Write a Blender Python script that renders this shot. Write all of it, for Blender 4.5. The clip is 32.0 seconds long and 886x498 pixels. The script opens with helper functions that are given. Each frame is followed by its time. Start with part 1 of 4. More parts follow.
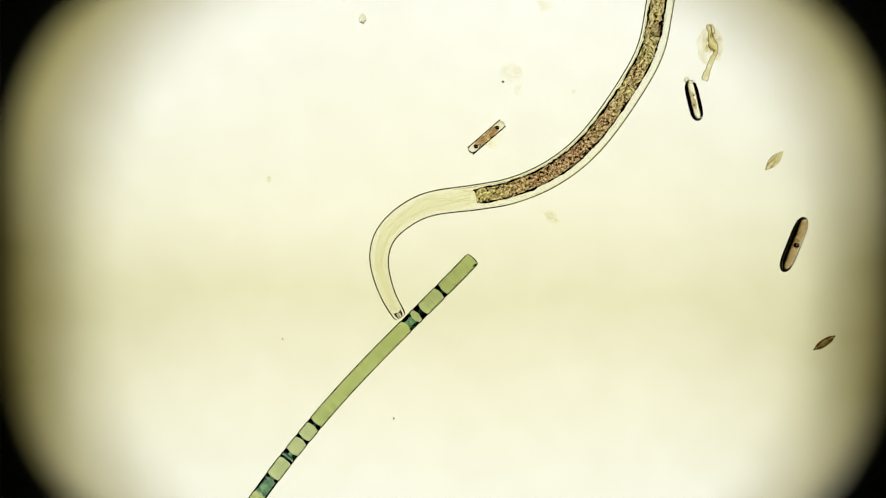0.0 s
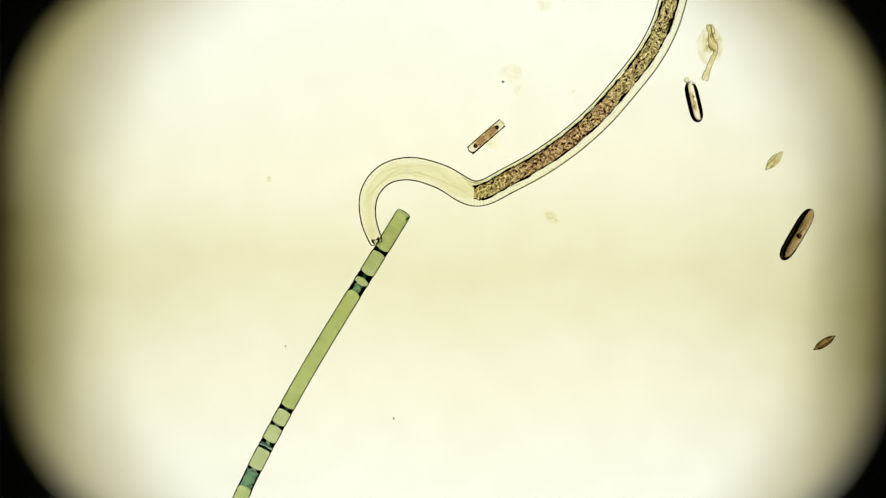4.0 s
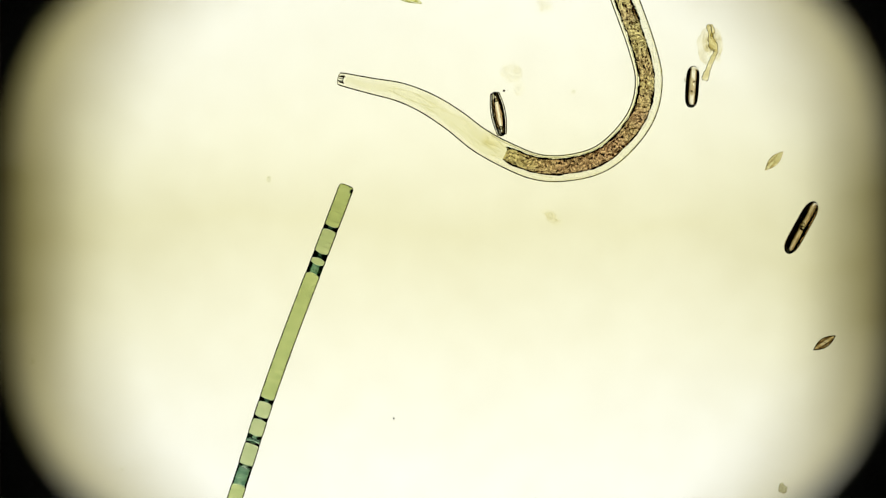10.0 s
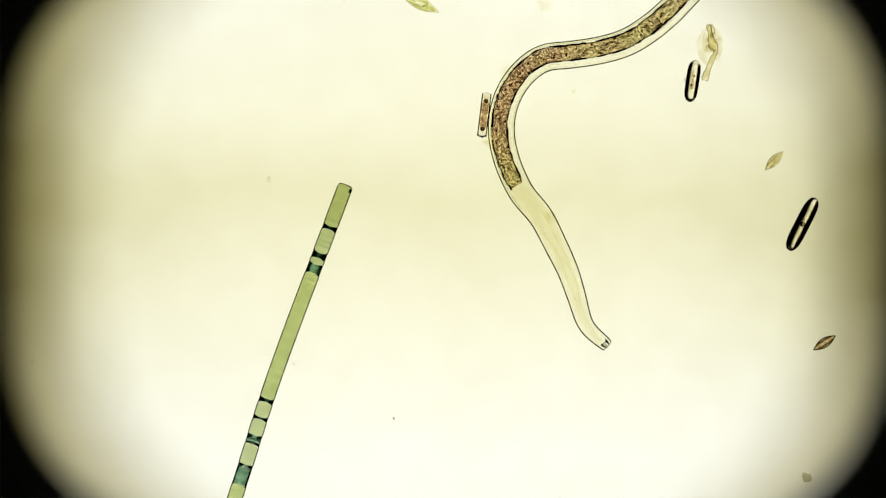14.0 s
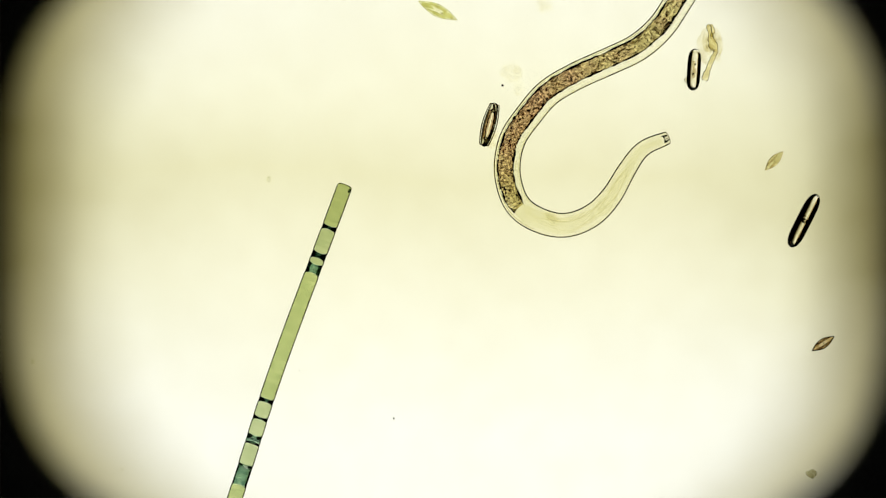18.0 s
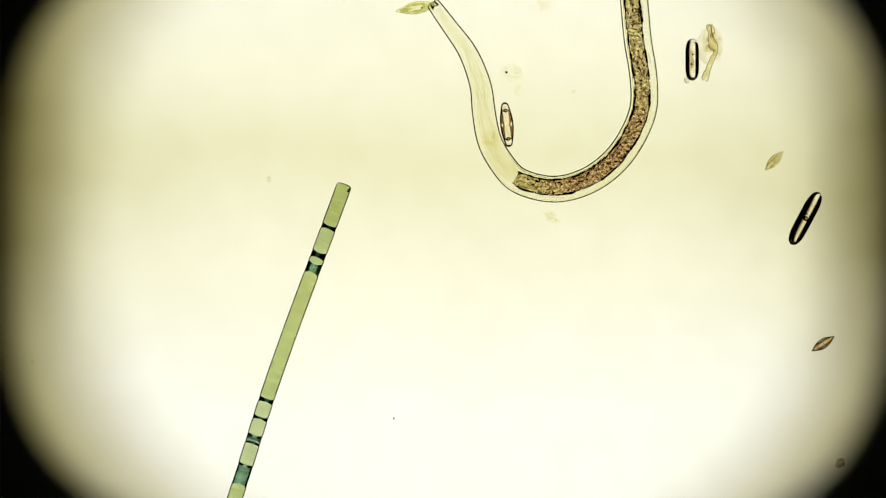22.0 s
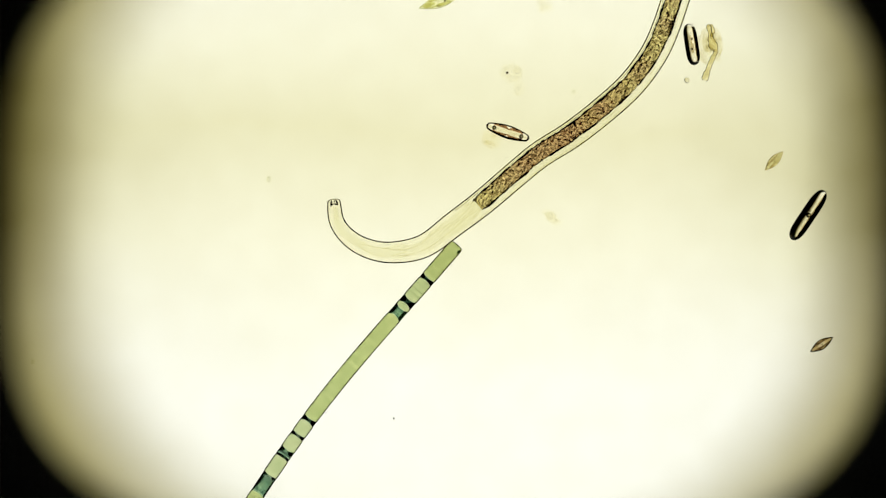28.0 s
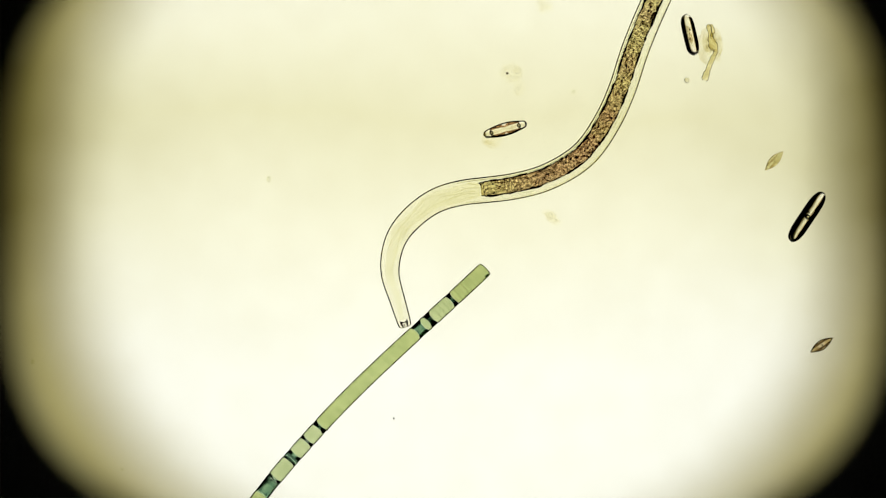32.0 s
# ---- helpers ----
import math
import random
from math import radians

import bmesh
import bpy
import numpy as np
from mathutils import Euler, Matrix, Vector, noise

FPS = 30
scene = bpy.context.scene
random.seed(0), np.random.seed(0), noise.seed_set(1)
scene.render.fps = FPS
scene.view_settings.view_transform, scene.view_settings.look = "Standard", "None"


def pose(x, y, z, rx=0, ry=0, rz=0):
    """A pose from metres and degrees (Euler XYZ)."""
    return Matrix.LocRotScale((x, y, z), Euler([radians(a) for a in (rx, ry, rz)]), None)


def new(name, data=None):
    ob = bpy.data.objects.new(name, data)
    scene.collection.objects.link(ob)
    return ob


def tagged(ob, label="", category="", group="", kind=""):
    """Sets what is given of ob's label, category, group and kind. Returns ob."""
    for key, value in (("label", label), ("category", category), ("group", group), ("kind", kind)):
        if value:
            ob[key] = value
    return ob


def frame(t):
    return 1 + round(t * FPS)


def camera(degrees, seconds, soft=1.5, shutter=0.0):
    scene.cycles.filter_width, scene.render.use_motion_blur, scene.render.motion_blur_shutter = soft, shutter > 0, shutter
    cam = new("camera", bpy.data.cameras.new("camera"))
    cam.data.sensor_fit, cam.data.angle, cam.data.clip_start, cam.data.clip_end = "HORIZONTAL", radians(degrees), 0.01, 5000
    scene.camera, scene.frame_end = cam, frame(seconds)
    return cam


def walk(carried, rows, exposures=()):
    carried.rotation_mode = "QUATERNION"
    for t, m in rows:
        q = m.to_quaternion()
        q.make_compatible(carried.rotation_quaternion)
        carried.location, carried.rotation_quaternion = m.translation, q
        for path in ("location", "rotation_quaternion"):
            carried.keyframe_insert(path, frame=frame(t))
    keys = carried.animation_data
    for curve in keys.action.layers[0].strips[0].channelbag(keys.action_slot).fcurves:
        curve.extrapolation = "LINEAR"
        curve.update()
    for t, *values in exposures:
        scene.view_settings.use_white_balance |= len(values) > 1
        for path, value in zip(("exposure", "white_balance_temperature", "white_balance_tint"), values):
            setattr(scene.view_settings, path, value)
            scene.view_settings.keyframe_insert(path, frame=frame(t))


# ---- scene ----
# A drop of pond water under a microscope, built 1000 times enlarged: one metre here is one millimetre there.
import itertools

FIELD = 20.0
HEIGHT = 0.784 / math.tan(radians(FIELD / 2))
cam = camera(FIELD, 32.0, soft=1.2)
walk(cam, [(0.0, pose(0, 0, HEIGHT)), (32.0, pose(0, 0, HEIGHT))],
     exposures=((0.0, -0.04), (3.0, -0.03), (7.0, 0.03), (13.0, 0.0), (22.0, 0.02), (32.0, -0.02)))

# ---- light: one lamp under a ground-glass screen, as in a bright-field microscope ----
world = bpy.data.worlds.new("dark_room")
world.use_nodes = True
world.node_tree.nodes["Background"].inputs[0].default_value = (0.02, 0.02, 0.018, 1)
world.node_tree.nodes["Background"].inputs[1].default_value = 0.05
scene.world = world
SCREEN = -6.0
IRIS = -6.30
AMBER_RING = -6.76
LAMP = -14.0
lamp_data = bpy.data.lights.new("substage_lamp", "AREA")
lamp_data.shape, lamp_data.size, lamp_data.energy = "DISK", 5.4, 848.0
lamp_data.color = (0.98, 0.99, 0.965)
lamp = new("substage_lamp", lamp_data)
lamp.matrix_world = pose(0, 0, LAMP, 180, 0, 0)


# ---- materials ----
def material(name):
    m = bpy.data.materials.new(name)
    m.use_nodes = True
    t = m.node_tree
    t.nodes.clear()
    out = t.nodes.new("ShaderNodeOutputMaterial")
    return m, t, out


def add(t, kind, **inputs):
    n = t.nodes.new(kind)
    for k, v in inputs.items():
        n.inputs[k.replace("_", " ")].default_value = v
    return n


def ramp(t, stops):
    r = t.nodes.new("ShaderNodeValToRGB")
    while len(r.color_ramp.elements) < len(stops):
        r.color_ramp.elements.new(0.5)
    for e, (p, c) in zip(r.color_ramp.elements, stops):
        e.position, e.color = p, (*c, 1)
    return r


def grain(t, scale, detail=3.0, spread=40.0):
    """Noise in the thing's own space, shifted from piece to piece."""
    co = t.nodes.new("ShaderNodeTexCoord")
    info = t.nodes.new("ShaderNodeObjectInfo")
    mul = t.nodes.new("ShaderNodeMath")
    mul.operation, mul.inputs[1].default_value = "MULTIPLY", spread
    vec = t.nodes.new("ShaderNodeVectorMath")
    t.links.new(info.outputs["Random"], mul.inputs[0])
    t.links.new(co.outputs["Object"], vec.inputs[0])
    t.links.new(mul.outputs[0], vec.inputs[1])
    n = add(t, "ShaderNodeTexNoise", Scale=scale, Detail=detail, Roughness=0.6)
    t.links.new(vec.outputs[0], n.inputs["Vector"])
    return n


def clear(name, low, high, ior, scale=60.0, relief=0.0, band=(0.35, 0.65)):
    """Living matter: a clear refracting body whose tint varies with its grain."""
    m, t, out = material(name)
    n = grain(t, scale)
    r = ramp(t, [(band[0], low), (band[1], high)])
    t.links.new(n.outputs["Fac"], r.inputs[0])
    g = add(t, "ShaderNodeBsdfGlass", IOR=ior, Roughness=0.0)
    t.links.new(r.outputs[0], g.inputs["Color"])
    if relief:
        b = add(t, "ShaderNodeBump", Strength=relief, Distance=0.002)
        t.links.new(n.outputs["Fac"], b.inputs["Height"])
        t.links.new(b.outputs[0], g.inputs["Normal"])
    t.links.new(g.outputs[0], out.inputs[0])
    return m


def tint(name, low, high, scale=60.0, band=(0.35, 0.65), detail=3.0):
    """Pigment without any bending of the light."""
    m, t, out = material(name)
    n = grain(t, scale, detail)
    r = ramp(t, [(band[0], low), (band[1], high)])
    t.links.new(n.outputs["Fac"], r.inputs[0])
    g = add(t, "ShaderNodeBsdfTransparent")
    t.links.new(r.outputs[0], g.inputs["Color"])
    t.links.new(g.outputs[0], out.inputs[0])
    return m


def opaque(name, colour, rough, metal=0.0, scale=4.0):
    m, t, out = material(name)
    n = grain(t, scale, 6.0)
    r = ramp(t, [(0.3, tuple(c * 0.7 for c in colour)), (0.7, colour)])
    p = add(t, "ShaderNodeBsdfPrincipled", Roughness=rough, Metallic=metal)
    p.inputs["Specular IOR Level"].default_value = 0.02
    b = add(t, "ShaderNodeBump", Strength=0.15, Distance=0.01)
    t.links.new(n.outputs["Fac"], r.inputs[0])
    t.links.new(r.outputs[0], p.inputs["Base Color"])
    t.links.new(n.outputs["Fac"], b.inputs["Height"])
    t.links.new(b.outputs[0], p.inputs["Normal"])
    t.links.new(p.outputs[0], out.inputs[0])
    return m


def slide_glass():
    m, t, out = material("slide_glass")
    n = grain(t, 3.0)
    r = ramp(t, [(0.3, (0.985, 0.985, 0.975)), (0.7, (1, 1, 1))])
    a = add(t, "ShaderNodeBsdfRefraction", IOR=1.0, Roughness=0.0)
    g = add(t, "ShaderNodeBsdfGlossy", Roughness=0.02)
    f = add(t, "ShaderNodeFresnel", IOR=1.14)
    mix = t.nodes.new("ShaderNodeMixShader")
    t.links.new(n.outputs["Fac"], r.inputs[0])
    t.links.new(r.outputs[0], a.inputs[0])
    t.links.new(f.outputs[0], mix.inputs[0])
    t.links.new(a.outputs[0], mix.inputs[1])
    t.links.new(g.outputs[0], mix.inputs[2])
    t.links.new(mix.outputs[0], out.inputs[0])
    return m


def ground_glass():
    """The screen: ground glass, with the light's dim yellow flicker band painted across."""
    m, t, out = material("ground_glass")
    co = t.nodes.new("ShaderNodeTexCoord")
    sep = t.nodes.new("ShaderNodeSeparateXYZ")
    t.links.new(co.outputs["Object"], sep.inputs[0])
    n = add(t, "ShaderNodeTexNoise", Scale=0.9, Detail=2.0)
    t.links.new(co.outputs["Object"], n.inputs["Vector"])
    wave = t.nodes.new("ShaderNodeMath")
    wave.operation = "MULTIPLY_ADD"
    wave.inputs[1].default_value, wave.inputs[2].default_value = 0.35, -0.175
    t.links.new(n.outputs["Fac"], wave.inputs[0])
    y = t.nodes.new("ShaderNodeMath")
    t.links.new(sep.outputs["Y"], y.inputs[0])
    t.links.new(wave.outputs[0], y.inputs[1])
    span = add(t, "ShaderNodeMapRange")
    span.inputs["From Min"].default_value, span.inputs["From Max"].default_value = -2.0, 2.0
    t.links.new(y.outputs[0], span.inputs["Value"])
    base_tone, flicker_band = (0.925, 0.92, 0.825), (0.765, 0.735, 0.485)
    r = ramp(t, [(0.18, base_tone), (0.34, (0.865, 0.845, 0.655)), (0.46, flicker_band), (0.55, (0.865, 0.845, 0.645)), (0.76, base_tone)])
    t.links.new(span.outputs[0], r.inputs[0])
    # painted dimming: the band darkens towards both sides of the field
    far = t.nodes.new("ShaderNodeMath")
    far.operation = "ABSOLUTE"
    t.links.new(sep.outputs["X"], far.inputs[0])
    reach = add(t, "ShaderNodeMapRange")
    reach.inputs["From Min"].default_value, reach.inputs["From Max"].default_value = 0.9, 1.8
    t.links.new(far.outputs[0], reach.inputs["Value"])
    side_dim = ramp(t, [(0.22, base_tone), (0.34, (0.76, 0.74, 0.52)), (0.43, (0.62, 0.59, 0.35)), (0.52, (0.74, 0.72, 0.49)), (0.68, base_tone)])
    t.links.new(span.outputs[0], side_dim.inputs[0])
    side_mix = t.nodes.new("ShaderNodeMix")
    side_mix.data_type = "RGBA"
    t.links.new(reach.outputs[0], side_mix.inputs["Factor"])
    t.links.new(r.outputs[0], side_mix.inputs[6])
    t.links.new(side_dim.outputs[0], side_mix.inputs[7])
    # painted vignette: nearly brown at the band's very ends
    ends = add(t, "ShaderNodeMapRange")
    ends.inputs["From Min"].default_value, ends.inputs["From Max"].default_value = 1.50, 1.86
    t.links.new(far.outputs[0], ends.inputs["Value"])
    vignette_tone = ramp(t, [(0.16, base_tone), (0.36, (0.30, 0.275, 0.16)), (0.50, (0.30, 0.275, 0.16)), (0.66, base_tone)])
    t.links.new(span.outputs[0], vignette_tone.inputs[0])
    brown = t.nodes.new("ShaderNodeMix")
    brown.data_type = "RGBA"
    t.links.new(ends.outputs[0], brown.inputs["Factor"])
    t.links.new(side_mix.outputs[2], brown.inputs[6])
    t.links.new(vignette_tone.outputs[0], brown.inputs[7])
    spots = add(t, "ShaderNodeTexNoise", Scale=7.0, Detail=3.0)
    t.links.new(co.outputs["Object"], spots.inputs["Vector"])
    fleck = ramp(t, [(0.3, (0.965, 0.96, 0.945)), (0.7, (1.0, 1.0, 1.0))])
    t.links.new(spots.outputs["Fac"], fleck.inputs[0])
    blend = t.nodes.new("ShaderNodeMix")
    blend.data_type, blend.blend_type = "RGBA", "MULTIPLY"
    blend.inputs["Factor"].default_value = 1.0
    t.links.new(brown.outputs[2], blend.inputs[6])
    t.links.new(fleck.outputs[0], blend.inputs[7])
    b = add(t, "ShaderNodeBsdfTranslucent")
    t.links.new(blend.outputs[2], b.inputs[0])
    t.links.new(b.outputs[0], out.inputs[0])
    return m


def gut_wall():
    """Granular matter, olive to rusty along the body."""
    m, t, out = material("gut_wall")
    n = grain(t, 210.0, 4.0)
    olive = ramp(t, [(0.40, (0.56, 0.50, 0.32)), (0.57, (0.91, 0.87, 0.67))])
    rusty = ramp(t, [(0.40, (0.43, 0.305, 0.23)), (0.57, (0.87, 0.755, 0.625))])
    rust = t.nodes.new("ShaderNodeAttribute")
    rust.attribute_name = "rust"
    mix = t.nodes.new("ShaderNodeMix")
    mix.data_type = "RGBA"
    for r in (olive, rusty):
        t.links.new(n.outputs["Fac"], r.inputs[0])
    t.links.new(rust.outputs["Fac"], mix.inputs["Factor"])
    t.links.new(olive.outputs[0], mix.inputs[6])
    t.links.new(rusty.outputs[0], mix.inputs[7])
    g = add(t, "ShaderNodeBsdfTransparent")
    t.links.new(mix.outputs[2], g.inputs["Color"])
    t.links.new(g.outputs[0], out.inputs[0])
    return m


SLIDE = slide_glass()
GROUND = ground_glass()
# tint of the added ring that dims and yellows the field's edge
EDGE_TINT = tint("edge_yellowing_tint", (0.60, 0.57, 0.385), (0.63, 0.595, 0.405), 2.0)
BLACK = opaque("black_flocked_metal", (0.006, 0.006, 0.006), 1.0, 0.0)
CUTICLE = clear("worm_cuticle", (0.945, 0.940, 0.868), (0.965, 0.961, 0.905), 1.004, 30.0)
# dark outlines where edges bend the light away, put into thin rods
RIM = tint("dark_outline", (0.13, 0.115, 0.015), (0.28, 0.25, 0.05), 40.0)
RIM_REAR = tint("paler_outline", (0.25, 0.235, 0.06), (0.42, 0.395, 0.14), 40.0)
INNER = tint("inner_cuticle_edge", (0.78, 0.77, 0.60), (0.94, 0.93, 0.83), 40.0)
SHELL_EDGE = tint("pale_shell_rim", (0.17, 0.145, 0.075), (0.36, 0.32, 0.19), 60.0)
EDGE = tint("shell_rim", (0.16, 0.14, 0.09), (0.42, 0.38, 0.27), 60.0)
STRAND = tint("throat_strand", (0.91, 0.895, 0.76), (1.0, 1.0, 0.98), 90.0)
PHARYNX = tint("pharynx_muscle", (0.962, 0.956, 0.88), (0.996, 0.994, 0.962), 45.0)
GUT = gut_wall()
GRANULE = clear("gut_granule", (0.84, 0.74, 0.60), (0.98, 0.94, 0.84), 1.26, 200.0)
BEAD = tint("dark_gut_bead", (0.03, 0.025, 0.012), (0.20, 0.16, 0.10), 150.0)
DOT = tint("brown_gut_dot", (0.14, 0.08, 0.05), (0.52, 0.36, 0.27), 150.0)
TOOTH = tint("horny_tooth", (0.03, 0.03, 0.02), (0.14, 0.12, 0.08), 120.0)
CELL = clear("green_cell", (0.625, 0.682, 0.445), (0.725, 0.768, 0.52), 1.004, 45.0)
CELL_LOW = clear("yellow_green_cell", (0.64, 0.70, 0.45), (0.737, 0.783, 0.53), 1.004, 40.0)
WALL_FAINT = tint("thin_cell_wall", (0.555, 0.61, 0.39), (0.67, 0.71, 0.47), 60.0)
WALL = tint("cell_wall", (0.42, 0.49, 0.31), (0.58, 0.635, 0.44), 60.0)
PALE = clear("pale_cell", (0.66, 0.72, 0.52), (0.75, 0.79, 0.60), 1.006, 60.0)
DARK = clear("dark_dead_cell", (0.05, 0.11, 0.08), (0.27, 0.39, 0.31), 1.03, 140.0, 0.0, (0.40, 0.72))
INK = tint("black_cell_corner", (0.05, 0.09, 0.06), (0.28, 0.37, 0.29), 120.0)
TEAL = clear("blue_green_cell", (0.26, 0.42, 0.33), (0.51, 0.63, 0.49), 1.05, 140.0)
SILICA = clear("silica_shell", (0.90, 0.88, 0.80), (0.99, 0.98, 0.94), 1.16, 90.0)
SILICA_THIN = clear("thin_silica_shell", (0.90, 0.87, 0.77), (0.98, 0.97, 0.90), 1.14, 90.0)
HORNY = tint("brownish_shell", (0.80, 0.72, 0.58), (0.97, 0.93, 0.83), 120.0)
FROND = clear("pale_green_shell", (0.88, 0.88, 0.70), (0.97, 0.97, 0.88), 1.015, 120.0)
SIDE_PLATE = tint("plastid_and_dark_edge", (0.76, 0.70, 0.60), (0.88, 0.84, 0.76), 50.0)
ROSE = tint("rosy_plastid", (0.72, 0.63, 0.55), (0.94, 0.88, 0.80), 150.0)
OLIVE = tint("olive_plastid", (0.72, 0.72, 0.42), (0.90, 0.90, 0.66), 110.0)
PLASTID = tint("brown_plastid", (0.82, 0.75, 0.61), (0.96, 0.93, 0.81), 130.0)
OIL = clear("oil_drop", (0.80, 0.74, 0.55), (0.92, 0.88, 0.74), 1.6, 60.0)
SALLOW = clear("sallow_shell", (0.72, 0.70, 0.50), (0.93, 0.91, 0.76), 1.02, 170.0)
AMBER = clear("amber_shred", (0.84, 0.79, 0.57), (0.98, 0.96, 0.83), 1.03, 120.0, 0.8)
HAZE = tint("thin_slime", (0.965, 0.955, 0.89), (0.998, 0.997, 0.985), 60.0, (0.34, 0.60), 4.0)
STAIN = tint("rusty_slime", (0.955, 0.932, 0.82), (0.996, 0.992, 0.965), 60.0, (0.34, 0.60), 4.0)
SLIME = tint("yellow_slime", (0.87, 0.835, 0.68), (0.975, 0.965, 0.90), 60.0, (0.34, 0.60), 4.0)
CLUMP = tint("dark_clump_matter", (0.66, 0.65, 0.52), (0.95, 0.94, 0.86), 190.0)
SPECK = tint("dark_speck", (0.12, 0.09, 0.06), (0.40, 0.34, 0.24), 60.0)
FAINT = tint("faint_mote_matter", (0.945, 0.945, 0.88), (0.99, 0.99, 0.96), 90.0)
MOTE = clear("clear_mote", (0.88, 0.86, 0.74), (0.98, 0.97, 0.92), 1.06, 120.0)

U = 0.001  # one micrometre of the drop


def spot(x, y, z=0.0):
    """A place on the slide from micrometres right of and below the corner of the field, at the height z."""
    k = 1 - z / HEIGHT
    return Vector(((x - 784) * U * k, (441 - y) * U * k, z))


def solid(name, bm, mat, smooth=True):
    me = bpy.data.meshes.new(name)
    bm.normal_update()
    bm.to_mesh(me)
    bm.free()
    me.materials.append(mat)
    me.polygons.foreach_set("use_smooth", [smooth] * len(me.polygons))
    return me


def part(name, me, parent, label="", m=None):
    ob = new(name, me)
    ob.parent = parent
    if m is not None:
        ob.matrix_basis = m
    return tagged(ob, label)


def thing(name, label, category, group="", kind="", at=None):
    ob = new(name)
    ob.empty_display_size = 0.02
    if at is not None:
        ob.matrix_basis = at
    return tagged(ob, label, category, group, kind)


def skin(bm, rings, closed=(False, False)):
    """Quads between rings of equally many points; ends closed with a fan where asked."""
    vs = [[bm.verts.new(p) for p in ring] for ring in rings]
    n = len(vs[0])
    for a, b in zip(vs, vs[1:]):
        for i in range(n):
            bm.faces.new((a[i], a[(i + 1) % n], b[(i + 1) % n], b[i]))
    for end, ring in zip(closed, (vs[0][::-1], vs[-1])):
        if end:
            mid = sum((v.co for v in ring), Vector()) / n
            c = bm.verts.new(mid)
            for i in range(n):
                bm.faces.new((ring[i], ring[(i + 1) % n], c))
    return vs


def circle(x, ry, rz, n, oy=0.0, oz=0.0):
    return [(x, oy + ry * math.cos(2 * math.pi * i / n), oz + rz * math.sin(2 * math.pi * i / n)) for i in range(n)]


def blob(bm, centre, radii, detail=1, rough=0.0, seed=0):
    """An uneven round lump added to bm."""
    geo = bmesh.ops.create_icosphere(bm, subdivisions=detail, radius=1.0)
    for v in geo["verts"]:
        k = 1 + rough * noise.noise(v.co * 1.7 + Vector((seed, 0, 0)))
        v.co = Vector((v.co.x * radii[0], v.co.y * radii[1], v.co.z * radii[2])) * k + Vector(centre)


def plate(bm, half_x, half_y, z0, z1, hole, power=2.0, n=128):
    """A slab with a rounded hole; the higher the power, the squarer the hole."""
    def rim(rx, ry, z, square):
        ring = []
        for i in range(n):
            a = 2 * math.pi * i / n
            c, s = math.cos(a), math.sin(a)
            k = 1 / max(abs(c), abs(s)) if square else (abs(c) ** power + abs(s) ** power) ** (-1 / power)
            ring.append((rx * c * k, ry * s * k, z))
        return ring
    rings = [rim(*hole, z0, False), rim(half_x, half_y, z0, True), rim(half_x, half_y, z1, True), rim(*hole, z1, False)]
    rings.append(rings[0])
    skin(bm, rings)
    bmesh.ops.remove_doubles(bm, verts=bm.verts, dist=1e-5)


# ---- the microscope round the drop ----
bm = bmesh.new()
bmesh.ops.create_cube(bm, size=1.0, matrix=Matrix.Translation((0, 0, -0.5)) @ Matrix.Diagonal((5.0, 3.6, 1.0, 1)))
bmesh.ops.bevel(bm, geom=bm.edges[:], offset=0.03, segments=2, affect="EDGES")
tagged(new("glass_slide", solid("glass_slide", bm, SLIDE, False)), "clear glass microscope slide lying on the black stage", "slide", kind="structure")

bm = bmesh.new()
plate(bm, 5.0, 4.0, -1.35, -1.004, (1.62, 1.35))
tagged(new("stage", solid("stage", bm, BLACK, False)), "black metal microscope stage with an oval opening", "stage", kind="structure")

bm = bmesh.new()
skin(bm, [[(r * math.cos(2 * math.pi * i / 64), r * math.sin(2 * math.pi * i / 64), z) for i in range(64)]
          for r, z in ((4.0, -1.354), (4.0, -14.4), (4.1, -14.4), (4.1, -1.354), (4.0, -1.354))])
tagged(new("condenser_tube", solid("condenser_tube", bm, BLACK)), "black metal tube that shields the lamp's light", "tube", kind="structure")

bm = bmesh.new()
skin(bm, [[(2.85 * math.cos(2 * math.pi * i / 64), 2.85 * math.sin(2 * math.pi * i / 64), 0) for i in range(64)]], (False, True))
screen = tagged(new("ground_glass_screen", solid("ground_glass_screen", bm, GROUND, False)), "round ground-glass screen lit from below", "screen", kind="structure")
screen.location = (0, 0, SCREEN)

bm = bmesh.new()
plate(bm, 2.55, 2.9, -0.03, 0.03, (1.762, 1.272), 3.3)
iris = tagged(new("field_diaphragm", solid("field_diaphragm", bm, BLACK, False)), "black metal diaphragm with an oval opening", "diaphragm", kind="structure")
iris.location = (0, 0, IRIS)

# ring added under the diaphragm: its tint imitates the yellow vignette at the edge
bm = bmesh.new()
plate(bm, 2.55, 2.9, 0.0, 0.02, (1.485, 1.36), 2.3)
amber = tagged(new("amber_filter_ring", solid("amber_filter_ring", bm, EDGE_TINT, False)), "added amber ring under the diaphragm that yellows and dims the field's edge", "filter", kind="structure")
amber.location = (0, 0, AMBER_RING)


